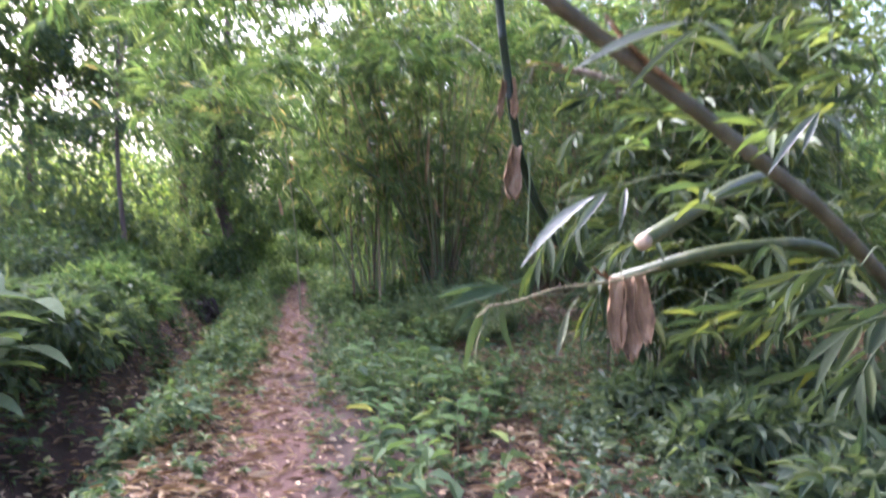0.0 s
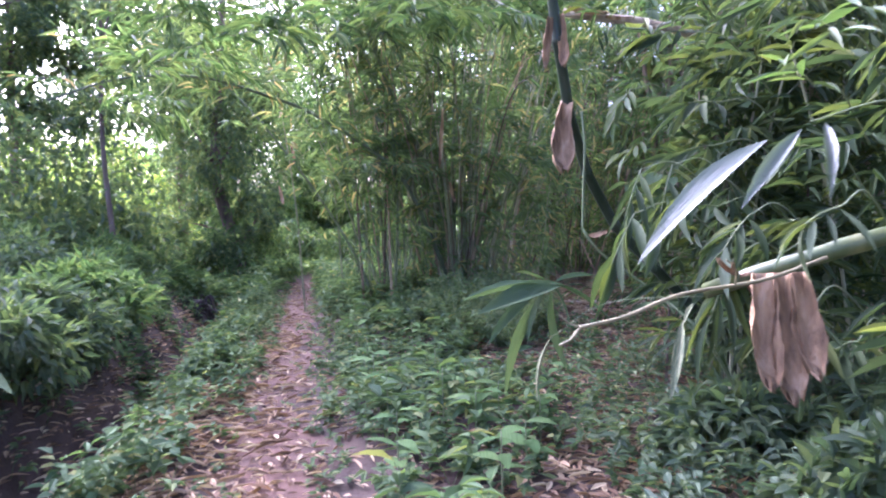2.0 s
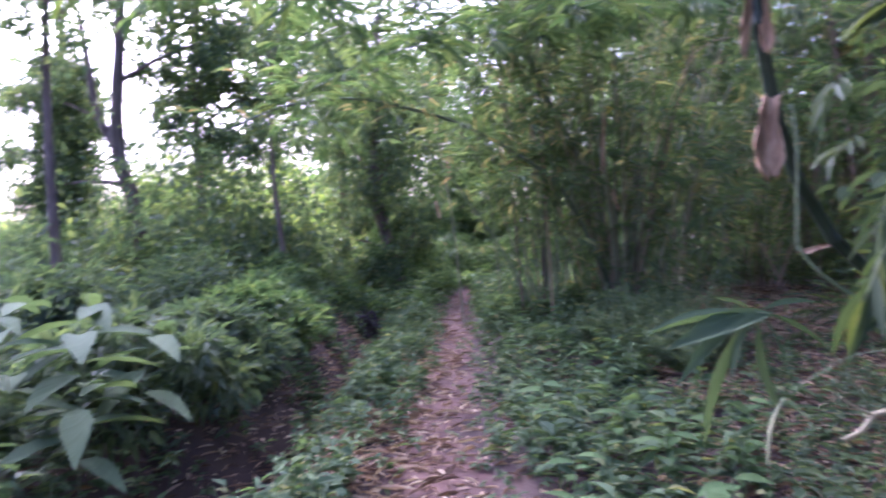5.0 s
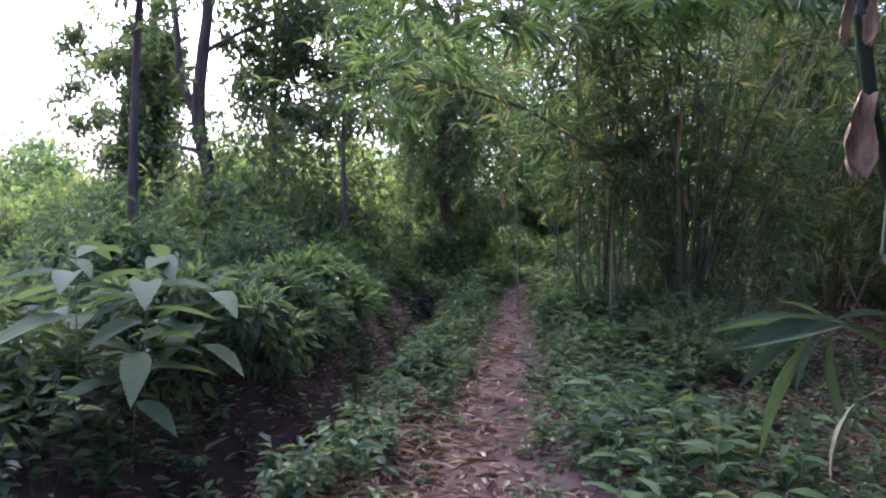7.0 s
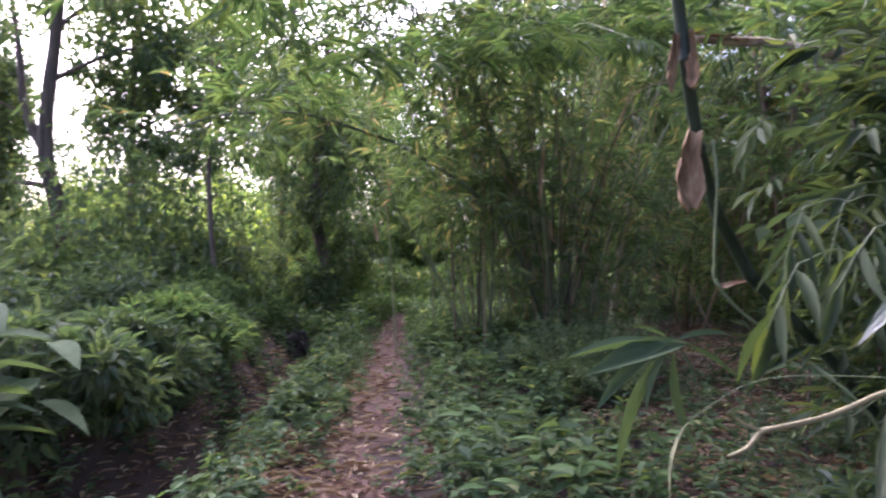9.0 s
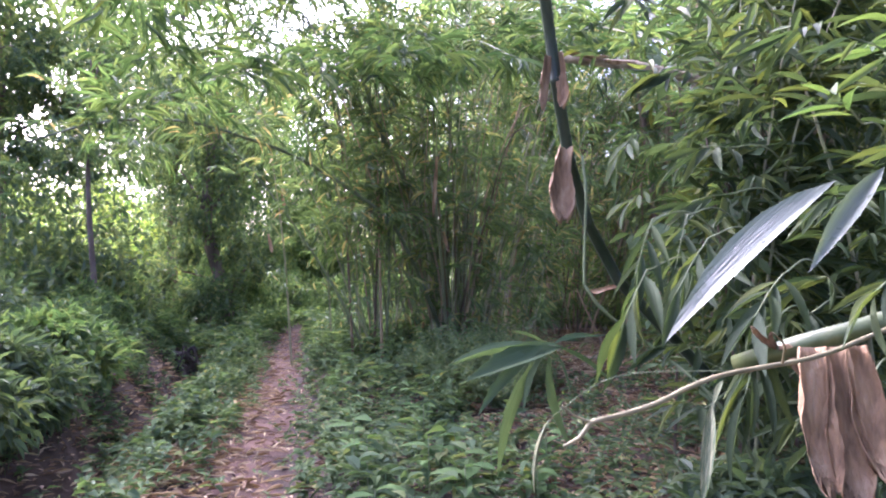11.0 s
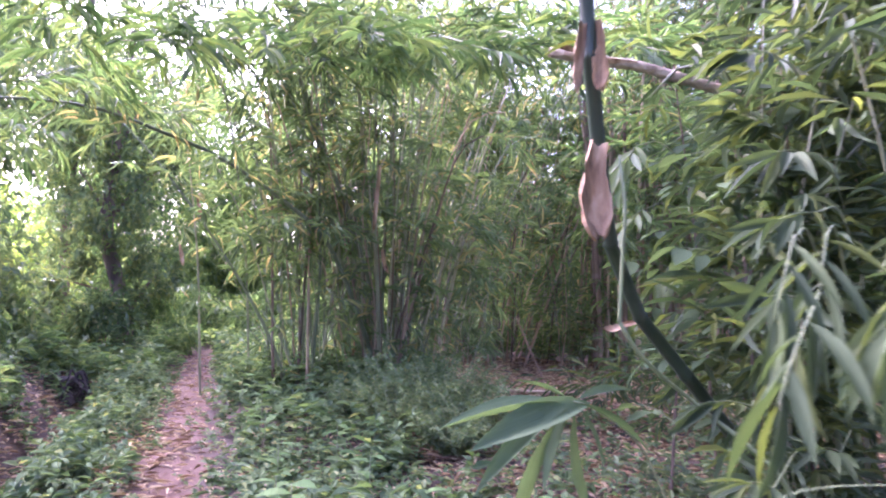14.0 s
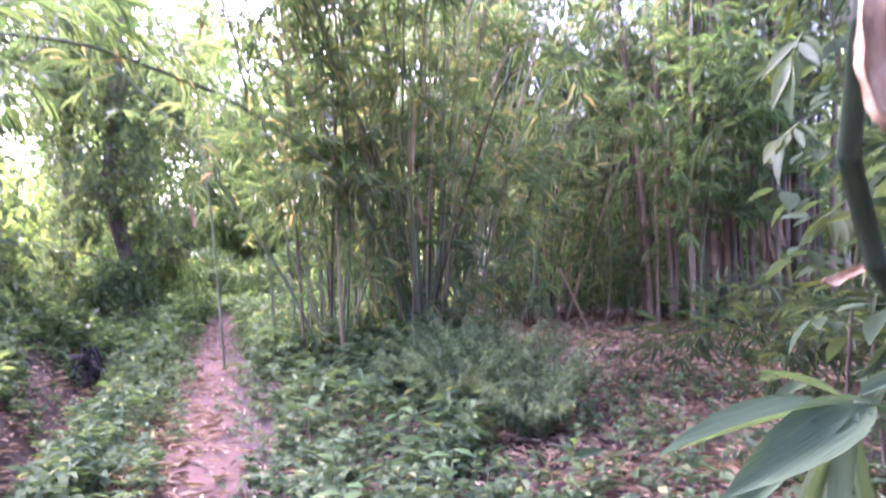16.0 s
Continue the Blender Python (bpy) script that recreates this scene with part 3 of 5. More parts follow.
for at, s in (((0.3, 9.2), 0.85), ((0.6, 8.6), 0.7), ((-0.1, 8.7), 0.65), ((0.35, 7.9), 0.5), ((0.0, 10.0), 0.8), ((0.65, 9.7), 0.75), ((-0.45, 9.4), 0.5)):
    feathery_bush(at, s, 95, "feathery green bush beside the leaf-strewn clearing")

# ---- shrubs on the bank ----


def shrub(at, size, n, leaf, wide, material, label, name="shrub", template=OVATE):
    """A rounded uneven bush: stems, and leaves in lumps on its outside and within."""
    x, y = at
    root = thing(name, label, "shrub", (x, y, float(height(x, y))))
    sx, sy, sz = size
    lumps = 16
    az, el = rng.uniform(0, 6.28, lumps), rng.uniform(0.05, 1.4, lumps)
    c = np.stack([np.cos(az) * np.cos(el) * sx * 0.7, np.sin(az) * np.cos(el) * sy * 0.7, np.sin(el) * sz * 0.8], 1)
    r = rng.uniform(0.22, 0.42, lumps)
    k = rng.integers(0, lumps, n)
    off = unit(rng.normal(0, 1, (n, 3))) * (rng.uniform(0.3, 1.0, n) ** 0.5)[:, None]
    p = c[k] + off * r[k][:, None] * np.array([sx, sy, sz * 0.9])
    p[:, 2] = np.abs(p[:, 2]) + 0.02
    d = off + np.array([0, 0, -0.25]) + rng.normal(0, 0.35, (n, 3))
    tagged(put("foliage", raw_mesh("foliage", *leaves(template, p, d, leaf * rng.uniform(0.6, 1.3, n), wide * rng.uniform(0.7, 1.2, n), twist=0.4)), material, root), kind="stuff")
    base = np.zeros((lumps, 3)) + rng.normal(0, 0.08, (lumps, 3)) * (1, 1, 0)
    for i in range(6):
        sl, _ = smooth_line([base[i] - (0, 0, 0.05), (base[i] + c[i]) / 2 + (0, 0, 0.1 * sz), c[i]], 8)
        put("stem", raw_mesh("stem", *tube(sl, np.linspace(0.014, 0.006, 8), 6), True), BARK, root)
    return root


DARK_SHRUB, LIGHT_SHRUB = "dense dark green shrub on the gully bank", "bright green leafy shrub on the gully bank"
for at, size, n, light in (
    ((-3.75, 5.6), (0.8, 1.0, 0.75), 3000, 0), ((-4.35, 8.3), (0.85, 0.9, 0.75), 3200, 1), ((-4.0, 6.9), (0.75, 0.8, 0.65), 2600, 0), ((-4.9, 9.9), (0.8, 0.8, 0.75), 2400, 2), ((-5.6, 6.8), (1.1, 1.1, 1.05), 2600, 0), ((-4.1, 3.6), (0.9, 1.0, 0.8), 2000, 0),
    ((-5.9, 9.6), (1.2, 1.2, 1.15), 2600, 0), ((-7.4, 8.2), (1.3, 1.2, 1.3), 2400, 0), ((-5.6, 11.6), (0.9, 1.0, 1.0), 2200, 1), ((-7.6, 11.5), (1.4, 1.3, 1.5), 2600, 1),
    ((-9.4, 10.4), (1.5, 1.4, 1.6), 2200, 0), ((-6.9, 14.2), (1.3, 1.3, 1.6), 2400, 1), ((-9.6, 14.0), (1.6, 1.5, 1.9), 2400, 1), ((-6.2, 4.6), (1.2, 1.2, 1.0), 1800, 0),
    ((-3.6, 1.8), (0.8, 0.9, 0.8), 1600, 0), ((-3.9, -0.6), (0.9, 1.0, 0.9), 1400, 0), ((3.2, 0.6), (1.0, 1.0, 0.9), 1600, 0), ((1.75, 3.7), (0.6, 0.6, 0.42), 1300, 0), ((2.4, 4.5), (0.7, 0.6, 0.5), 1300, 0), ((1.5, 4.9), (0.5, 0.5, 0.38), 1000, 0), ((1.9, 2.7), (0.6, 0.6, 0.42), 1200, 0), ((2.8, -1.8), (1.0, 1.0, 0.9), 1400, 0), ((-5.3, 15.6), (0.9, 0.9, 1.3), 2200, 2), ((-4.9, 17.3), (0.9, 0.9, 1.6), 2200, 1), ((-11.5, 12.5), (1.6, 1.5, 2.0), 2000, 1), ((-3.0, 19.5), (1.2, 1.0, 1.5), 2400, 1), ((-4.6, 20.5), (1.3, 1.0, 1.6), 2400, 1), ((-1.6, 18.5), (1.2, 1.0, 1.4), 2200, 1),
):
    shrub(at, size, n, 0.13, 0.05, (LEAF_SHRUB, LEAF_WOODS, LEAF_HERB)[light], LIGHT_SHRUB if light else DARK_SHRUB)

# ---- trees ----


def tree(base, points, radius, crown, label, leaf=0.14, material=LEAF_TREE, forks=()):
    """Trunk through the points, limbs to the crown lumps, and leaves in clumps with gaps. crown: (x, y, z, r, count)."""
    x, y = base
    root = thing("tree", label, "tree", (x, y, float(height(x, y))))
    line, _ = smooth_line([(0, 0, -0.1), *points], 26)
    put("trunk", raw_mesh("trunk", *tube(line, radius * np.linspace(1.1, 0.45, 26) * (1 + 0.05 * np.sin(np.arange(26) * 1.9)), 9), True), BARK, root)
    for pts, r in forks:
        fl, _ = smooth_line(pts, 14)
        put("limb", raw_mesh("limb", *tube(fl, r * np.linspace(1, 0.4, 14), 7), True), BARK, root)
    sets = []
    for cx, cy, cz, r, count in crown:
        c = np.array([cx, cy, cz])
        near = line[np.argmin(np.linalg.norm(line - c + (0, 0, r), axis=1))]
        tl, _ = smooth_line([near, (near + c) / 2 + (0, 0, 0.1 * r), c], 8)
        put("limb", raw_mesh("limb", *tube(tl, np.linspace(radius * 0.35, 0.015, 8), 6), True), BARK, root)
        sub = max(5, int(count / 60))
        cc = c + unit(rng.normal(0, 1, (sub, 3))) * (r * rng.uniform(0.25, 1, sub) ** 0.6)[:, None]
        k = rng.integers(0, sub, count)
        p = cc[k] + rng.normal(0, r * 0.16, (count, 3))
        d = rng.normal(0, 1, (count, 3)) + (0, 0, -0.5)
        sets.append(leaves(KITE, p, d, leaf * rng.uniform(0.6, 1.3, count), leaf * 0.45, twist=0.5))
    tagged(put("crown", raw_mesh("crown", *joined(*sets)), material, root), kind="stuff")
    return root


tree((-9.6, 13), [(0.05, 0, 1.9), (-0.3, 0, 3.4), (-0.1, 0, 5.5), (0.1, 0.2, 8.5)], 0.17,
     [(-1.9, 0.2, 4.6, 1.0, 1300), (-2.6, 0.5, 2.8, 0.9, 1300), (1.0, 0.5, 6.6, 1.1, 1600), (1.6, 0.3, 5.4, 0.8, 900), (-1.2, 0, 7.6, 1.3, 900), (0.5, 0, 9.2, 1.6, 900)],
     "slender forked tree with bare brown trunk against bright sky", 0.17, forks=[([(-0.3, 0, 3.3), (-0.75, 0, 4.2), (-1.0, 0.1, 5.6), (-1.4, 0.2, 7.4)], 0.09)])
tree((-9.4, 15), [(0, 0, 2.7), (0.05, 0, 5.4), (0.2, 0.2, 8)], 0.11, [(0.4, 0, 4.3, 1.2, 1700), (1.6, 0.2, 4.0, 1.0, 1300), (0.8, 0.2, 5.6, 1.2, 1600), (-0.2, 0.2, 6.8, 1.3, 1500), (1.6, 0, 6.6, 1.4, 1500), (0.7, 0, 8.2, 1.4, 1200), (2.9, 0.3, 5.2, 1.1, 1500), (-0.6, 0.2, 5.2, 0.8, 1000)], "leafy young tree with slim pale trunk", 0.2)
tree((-5.8, 12), [(-0.02, 0, 0.9), (-0.12, 0, 2.65), (-0.1, 0.1, 4.8)], 0.05, [(-0.2, 0.1, 3.5, 0.7, 600), (0.1, 0.1, 4.9, 0.9, 800)], "thin sapling rising from the undergrowth")
tree((-5.35, 17), [(-0.05, 0, 0.7), (-0.3, 0, 1.7), (-0.5, 0, 2.6), (-0.4, 0.1, 4.5), (-0.2, 0.2, 7)], 0.16,
     [(-0.4, -0.3, 2.9, 1.0, 1600), (0.4, 0.2, 3.9, 1.1, 1600), (-1.2, 0.2, 3.9, 1.2, 1600), (0.2, 0, 5.4, 1.4, 1700), (-0.9, 0.3, 6.4, 1.6, 1700), (0.7, -0.4, 1.7, 0.7, 900), (-1.0, -0.4, 1.5, 0.8, 1000)], "dark-trunked tree beside the path with dense foliage", 0.16)
tree((-12.6, 14.4), [(0, 0, 3), (0.2, 0, 6), (0.2, 0, 8)], 0.16, [(0.1, 0, 1.6, 0.8, 2600), (0.1, 0, 2.6, 0.75, 2800), (0, 0, 3.5, 0.75, 2800), (0.2, 0, 4.5, 0.75, 2600), (0.2, 0, 5.5, 0.8, 2200), (-1.6, 0, 5.6, 0.9, 1000), (-2.4, 0.3, 4.2, 0.8, 900), (0.4, 0.2, 7.6, 1.3, 1100)], "tall tree cloaked in climbing leaves", 0.18)
tree((-7.5, 19), [(0, 0, 3), (0.2, 0, 6), (0.4, 0, 9)], 0.13, [(0.2, 0, 4.6, 1.3, 1300), (1.2, 0, 6.2, 1.6, 1500), (-0.6, 0.2, 7.4, 1.6, 1400), (-1.2, 0, 5.4, 1.2, 1200)], "tall tree with airy foliage behind the shrubs", 0.19)
tree((-8.2, 9.5), [(0, 0, 2.5), (0.1, 0, 4.6), (0.3, 0, 6.5)], 0.08, [(0.2, 0, 5.0, 0.9, 900), (0.9, 0.2, 6.0, 1.2, 1100), (-0.6, 0, 6.6, 1.2, 1000)], "slim tree with high leafy crown over the bank", 0.15)

# ---- far woods all round ----


def woods(name, label, az0, az1, near, far, low, top, lumps, per, leaf, material=LEAF_WOODS, columns=0, spread=0.5):
    az = np.radians(rng.uniform(az0, az1, lumps))
    dist = rng.uniform(near, far, lumps)
    rise = 0.68 + 0.2 * np.sin(az * 11 + near) + 0.12 * np.sin(az * 29 + 2 * near) + rng.normal(0, 0.08, lumps)
    z = low + (top - low) * np.clip(rise, 0.2, 1.1) * rng.uniform(0, 1, lumps) ** 0.9
    if columns:
        pick = rng.integers(0, columns, lumps)
        caz, cdist, ctop = np.radians(rng.uniform(az0, az1, columns)), rng.uniform(near, far, columns), rng.uniform(0.35, 1.0, columns)
        az, dist = caz[pick] + rng.normal(0, 0.035, lumps), cdist[pick] + rng.normal(0, 0.6, lumps)
        z = low + (top - low) * ctop[pick] * rng.uniform(0, 1, lumps) ** 0.8
    c = np.stack([-1 + np.sin(az) * dist, 3 + np.cos(az) * dist, z], 1)
    k = np.repeat(np.arange(lumps), per)
    r = rng.uniform(0.6, 1.5, lumps)[k][:, None]
    p = c[k] + rng.normal(0, spread, (len(k), 3)) * r * (1, 1, 0.75)
    p[:, 2] = np.maximum(p[:, 2], 0.1)
    d = rng.normal(0, 1, p.shape) + (0, 0, -0.4)
    v, f = leaves(KITE, p, d, leaf * rng.uniform(0.6, 1.4, len(k)), leaf * 0.42, twist=0.5)
    return tagged(put(name, raw_mesh(name, v, f), material), label, "woods", kind="stuff")


# the first two carry the leaf colour brightened to look sunlit
woods("low_thicket", "green thicket of mixed bushes behind the bank", -42, -25, 16, 25, 0.2, 5.0, 170, 120, 0.19, LEAF_SUNLIT, 14, 0.33)
woods("bank_thicket", "low bright bushes under open sky", -80, -40, 15, 24, 0.2, 2.9, 220, 120, 0.19, LEAF_SUNLIT, 18, 0.36)
woods("young_thicket", "mixed green growth beside the bright bushes", -74, -22, 15, 24, 0.2, 3.4, 170, 110, 0.19, LEAF_WOODS, 16, 0.33)
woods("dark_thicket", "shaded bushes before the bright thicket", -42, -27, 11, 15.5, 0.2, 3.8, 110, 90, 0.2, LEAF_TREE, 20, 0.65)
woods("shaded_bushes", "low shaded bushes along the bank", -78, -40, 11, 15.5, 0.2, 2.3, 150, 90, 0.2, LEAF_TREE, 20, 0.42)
woods("far_thicket", "low green growth in the distance", -85, 50, 26, 40, 0.2, 5.5, 620, 110, 0.36)
woods("far_woods", "green wooded distance beyond the path", -22, 48, 20, 32, 0.2, 15, 1150, 110, 0.28)
woods("clump_backing", "dense growth behind the thick bamboo", 12, 42, 16, 21, 0.2, 5.5, 200, 100, 0.22, LEAF_BAMBOO)
woods("side_woods", "dense woods beside the clearing", 40, 130, 13, 22, 0.2, 6, 360, 110, 0.24)
woods("rear_woods", "dense woods along the path", 130, 285, 12, 22, 0.2, 4, 360, 90, 0.26)

# ---- bamboo ----


def bend(base, toward, tall, out, droop=0.0):
    """Points of a stem that rises from base and bows over toward a direction (radians)."""
    x, y = base
    z = float(height(x, y)) - 0.05
    dx, dy = math.cos(toward), math.sin(toward)
    return [(x, y, z), (x + dx * out * 0.08, y + dy * out * 0.08, z + tall * 0.3), (x + dx * out * 0.3, y + dy * out * 0.3, z + tall * 0.62), (x + dx * out * 0.65, y + dy * out * 0.65, z + tall * 0.88), (x + dx * out, y + dy * out, z + tall - droop)]


def add_culm(clump, points, radius, material, low, per_node=2, reach=0.55, length=0.26, width=0.033, internode=0.3, tip=0.3, label="", leaf_material_=LEAF_BAMBOO, high=99.0, bias=(0, 0, 0), per=5, stride=1, crown=0.0):
    me, nodes, _ = culm_mesh("culm", points, radius, tip, internode, 7)
    c = put("culm", me, material, clump, label)
    fo = culm_foliage(nodes, low, per_node, reach, length, width, BLADE, per, bias, high, stride)
    if fo:
        tagged(put("foliage", fo, leaf_material_, c), kind="stuff")
    if crown:
        fo = culm_foliage(nodes, crown, 1, reach * 1.1, length, width, BLADE, per, bias, high)
        if fo:
            tagged(put("upper_foliage", fo, leaf_material_, c), kind="stuff")
    return c, nodes


clump_a = thing("bamboo_clump", "spreading clump of thin green bamboo beside the path", "bamboo", group="bamboo clumps")
add_culm(clump_a, [(-0.1, 11.9, -0.05), (-0.45, 11.4, 1.0), (-0.8, 11.05, 1.88), (-1.1, 10.85, 2.3), (-2.0, 10.2, 2.92), (-2.66, 9.6, 3.15), (-3.2, 9.1, 3.25), (-3.9, 8.6, 3.15), (-4.5, 8.2, 2.85)], 0.036, CULM_GREEN, 2.0, 3, 0.7, label="thick arching green culm")
add_culm(clump_a, [(0.05, 12.1, -0.05), (-0.08, 11.9, 0.7), (-0.7, 11.5, 2.63), (-1.05, 11.05, 3.4), (-1.3, 10.6, 4.2), (-1.5, 10.2, 5.2), (-1.9, 9.5, 6.1), (-2.5, 8.4, 6.5)], 0.036, CULM_GREEN, 2.4, 3, 0.7, label="thick leaning green culm")
def fan(base, toward, tall, out, droop=0.0):
    """Points of a stem that leans out at once from a crowded foot and nods at its tip."""
    x, y = base
    z = float(height(x, y)) - 0.05
    dx, dy = math.cos(toward) * out, math.sin(toward) * out
    w = rng.normal(0, 0.05, 6)
    return [(x, y, z), (x + dx * 0.16 + w[0], y + dy * 0.16 + w[1], z + tall * 0.27), (x + dx * 0.4 + w[2], y + dy * 0.4 + w[3], z + tall * 0.58), (x + dx * 0.7 + w[4], y + dy * 0.7 + w[5], z + tall * 0.86), (x + dx, y + dy, z + tall - droop)]


for k in range(52):
    hx, hy, hr = ((-0.15, 12.0, 0.42), (-0.05, 12.3, 0.42), (-0.2, 12.1, 0.3), (0.55, 12.9, 0.35), (-1.15, 11.5, 0.25))[k % 5]
    a, r = rng.uniform(0, 6.28), hr * rng.uniform(0, 1) ** 0.5
    b = (hx + r * math.cos(a), hy + r * math.sin(a))
    out = rng.uniform(0.5, 3.4)
    add_culm(clump_a, fan(b, a + rng.normal(0, 0.5), rng.uniform(3.6, 7.0), out, rng.uniform(0, 0.9)), rng.uniform(0.012, 0.027), CULM_GREEN if k % 3 else CULM_BROWN, 1.6, 1, 0.6, 0.3, 0.046, per=6, stride=2, crown=4.4)
# bare slender stems between them
for k in range(30):
    a, r = rng.uniform(0, 6.28), 0.5 * rng.uniform(0, 1) ** 0.5
    b = (-0.15 + r * math.cos(a), 12.0 + r * math.sin(a))
    add_culm(clump_a, fan(b, a + rng.normal(0, 0.3), rng.uniform(3.0, 6.0), rng.uniform(0.6, 3.2), rng.uniform(0, 0.5)), rng.uniform(0.009, 0.02), CULM_GREEN if k % 2 else CULM_BROWN, 2.2, 1, 0.5, 0.28, 0.042, stride=4)
# leafy shoots round its foot
for k in range(18):
    b = (rng.uniform(-1.6, 1.0), rng.uniform(11.3, 12.6))
    add_culm(clump_a, fan(b, rng.uniform(3.2, 6.2), rng.uniform(1.3, 3.6), rng.uniform(0.5, 1.9), rng.uniform(0.1, 0.6)), rng.uniform(0.006, 0.011), CULM_GREEN, 0.35, 1, 0.45, 0.27, 0.04, per=5, internode=0.26)
# two pale upright stems before the clump
for x, y, lx in ((-1.12, 11.0, -0.02), (-1.55, 11.1, -0.1), (-1.3, 11.4, 0.15)):
    add_culm(clump_a, [(x, y, -0.05), (x + lx * 0.5, y, 1.4), (x + lx, y + 0.05, 2.8), (x + lx * 2.2, y + 0.1, 4.4)], 0.024, CULM_BROWN, 2.2, 2, 0.5, 0.28, 0.04, label="pale upright culm")

clump_b = thing("bamboo_thicket", "tangled thicket of thin bamboo behind the clearing", "bamboo", group="bamboo clumps")
for k in range(66):
    b = (rng.uniform(0.6, 4.3), rng.uniform(15.0, 17.6))
    shape = fan if k % 4 else bend
    add_culm(clump_b, shape(b, rng.uniform(0, 6.28), rng.uniform(4.5, 10.0), rng.uniform(1.0, 4.2), rng.uniform(0, 0.8)), rng.uniform(0.01, 0.024), CULM_GREEN if k % 3 else CULM_BROWN, 0.9, 1, 0.6, 0.3, 0.044, per=5, high=10.5, stride=2, crown=4.2)
for k in range(24):
    b = (rng.uniform(0.4, 4.2), rng.uniform(14.3, 15.6))
    add_culm(clump_b, fan(b, rng.uniform(3.3, 6.1), rng.uniform(1.1, 4.2), rng.uniform(0.4, 1.6), rng.uniform(0.1, 0.6)), rng.uniform(0.006, 0.012), CULM_GREEN if k % 2 else CULM_BROWN, 0.4, 1, 0.45, 0.26, 0.04, per=5, internode=0.26)
for k in range(14):
    b = (rng.uniform(1.2, 4.4), rng.uniform(14.8, 16.2))
    add_culm(clump_b, fan(b, rng.uniform(-0.6, 1.2), rng.uniform(5, 8), rng.uniform(1.5, 4.0)), rng.uniform(0.014, 0.026), CULM_BROWN, 2.5, 1, 0.5, stride=3)

clump_c = thing("large_bamboo_clump", "dense clump of thick pale brown bamboo stems", "bamboo", group="bamboo clumps")
for k in range(40):
    b = (rng.uniform(3.8, 6.9), rng.uniform(13.2, 14.4))
    add_culm(clump_c, bend(b, rng.uniform(0, 6.28), rng.uniform(7, 10), rng.uniform(0.2, 1.6)), rng.uniform(0.04, 0.062), CULM_BROWN, 2.6, 1, 0.7, 0.29, 0.042, internode=0.38, high=8.5, stride=2, crown=3.6)
for k in range(26):
    b = (rng.uniform(3.8, 7.2), rng.uniform(14.0, 15.6))
    add_culm(clump_c, bend(b, rng.uniform(0, 6.28), rng.uniform(6, 9), rng.uniform(0.3, 2.8)), rng.uniform(0.025, 0.042), CULM_BROWN, 2.2, 1, 0.6, high=8.0, stride=2)


def single_leaf_meshes(ratio):
    out = []
    for fold, droop in ((0.1, 0.05), (0.14, 0.16), (0.1, 0.26), (0.18, 0.1)):
        v, f = leaf_template([0.30, 0.46, 0.5, 0.42, 0.24], fold, droop)
        v[:, 0] *= ratio
        out.append(raw_mesh("leaf", v, f, True))
    return out


SLIM, WIDE, BROAD, OVAL = (single_leaf_meshes(r) for r in (0.12, 0.165, 0.23, 0.46))


def leaf_at(parent, base, tip, material=LEAF_ONE, pool=SLIM, roll=0.0, label="", up=None):
    """One leaf as a part, from base to tip."""
    b, t = Vector(base), Vector(tip)
    d = (t - b).normalized()
    x = d.cross(Vector(up) if up else Vector((0, 0, 1)) + Vector(rng.normal(0, 0.25, 3))).normalized()
    z = x.cross(d)
    turn = Matrix((x, d, z)).transposed().to_4x4() @ Matrix.Rotation(roll, 4, "Y")
    me = pool[int(rng.integers(0, len(pool)))]
    if not me.materials:
        me.materials.append(LEAF_ONE)
    ob = new("leaf", me)
    if material is not LEAF_ONE:
        ob.material_slots[0].link = "OBJECT"
        ob.material_slots[0].material = material
    ob.parent = parent
    ob.matrix_basis = Matrix.Translation(b) @ turn @ Matrix.Scale((t - b).length * 1.03, 4)
    return tagged(ob, label)


def rod(name, points, radius, material, parent, tip=0.6, sides=7, label=""):
    line, _ = smooth_line(points, 12 + 4 * len(points))
    n = len(line)
    return put(name, raw_mesh(name, *tube(line, radius * np.linspace(1, tip, n) * (1 + 0.06 * np.sin(np.arange(n) * 2.3)), sides), True), material, parent, label)


def near_spray(parent, base, toward, count, length, material=LEAF_ONE, pool=SLIM, droop=0.3, twig=0.22):
    """A twig with leaves to both sides, each leaf a part of it."""
    b, d = np.array(base, float), np.array(toward, float)
    d = d / np.linalg.norm(d)
    side = np.cross(d, (0, 0, 1.0))
    side = side / max(np.linalg.norm(side), 1e-6)
    end = b + d * twig
    t = rod("twig", [b, b + d * twig * 0.5 + (0, 0, 0.01), end], 0.0028, STALK, parent, 0.5, 5)
    for k in range(count):
        u = (k + 0.7) / count
        a = (0.95 - 0.85 * u) * (1 if k % 2 else -1) + rng.normal(0, 0.18)
        w = d * math.cos(a) + side * math.sin(a)
        w = w + np.array([0, 0, -droop - rng.normal(0, 0.2)])
        w = w / np.linalg.norm(w)
        p = b + d * twig * u
        leaf_at(t, p, p + w * length * rng.uniform(0.7, 1.15), material, pool, rng.normal(0, 0.5))
    return t


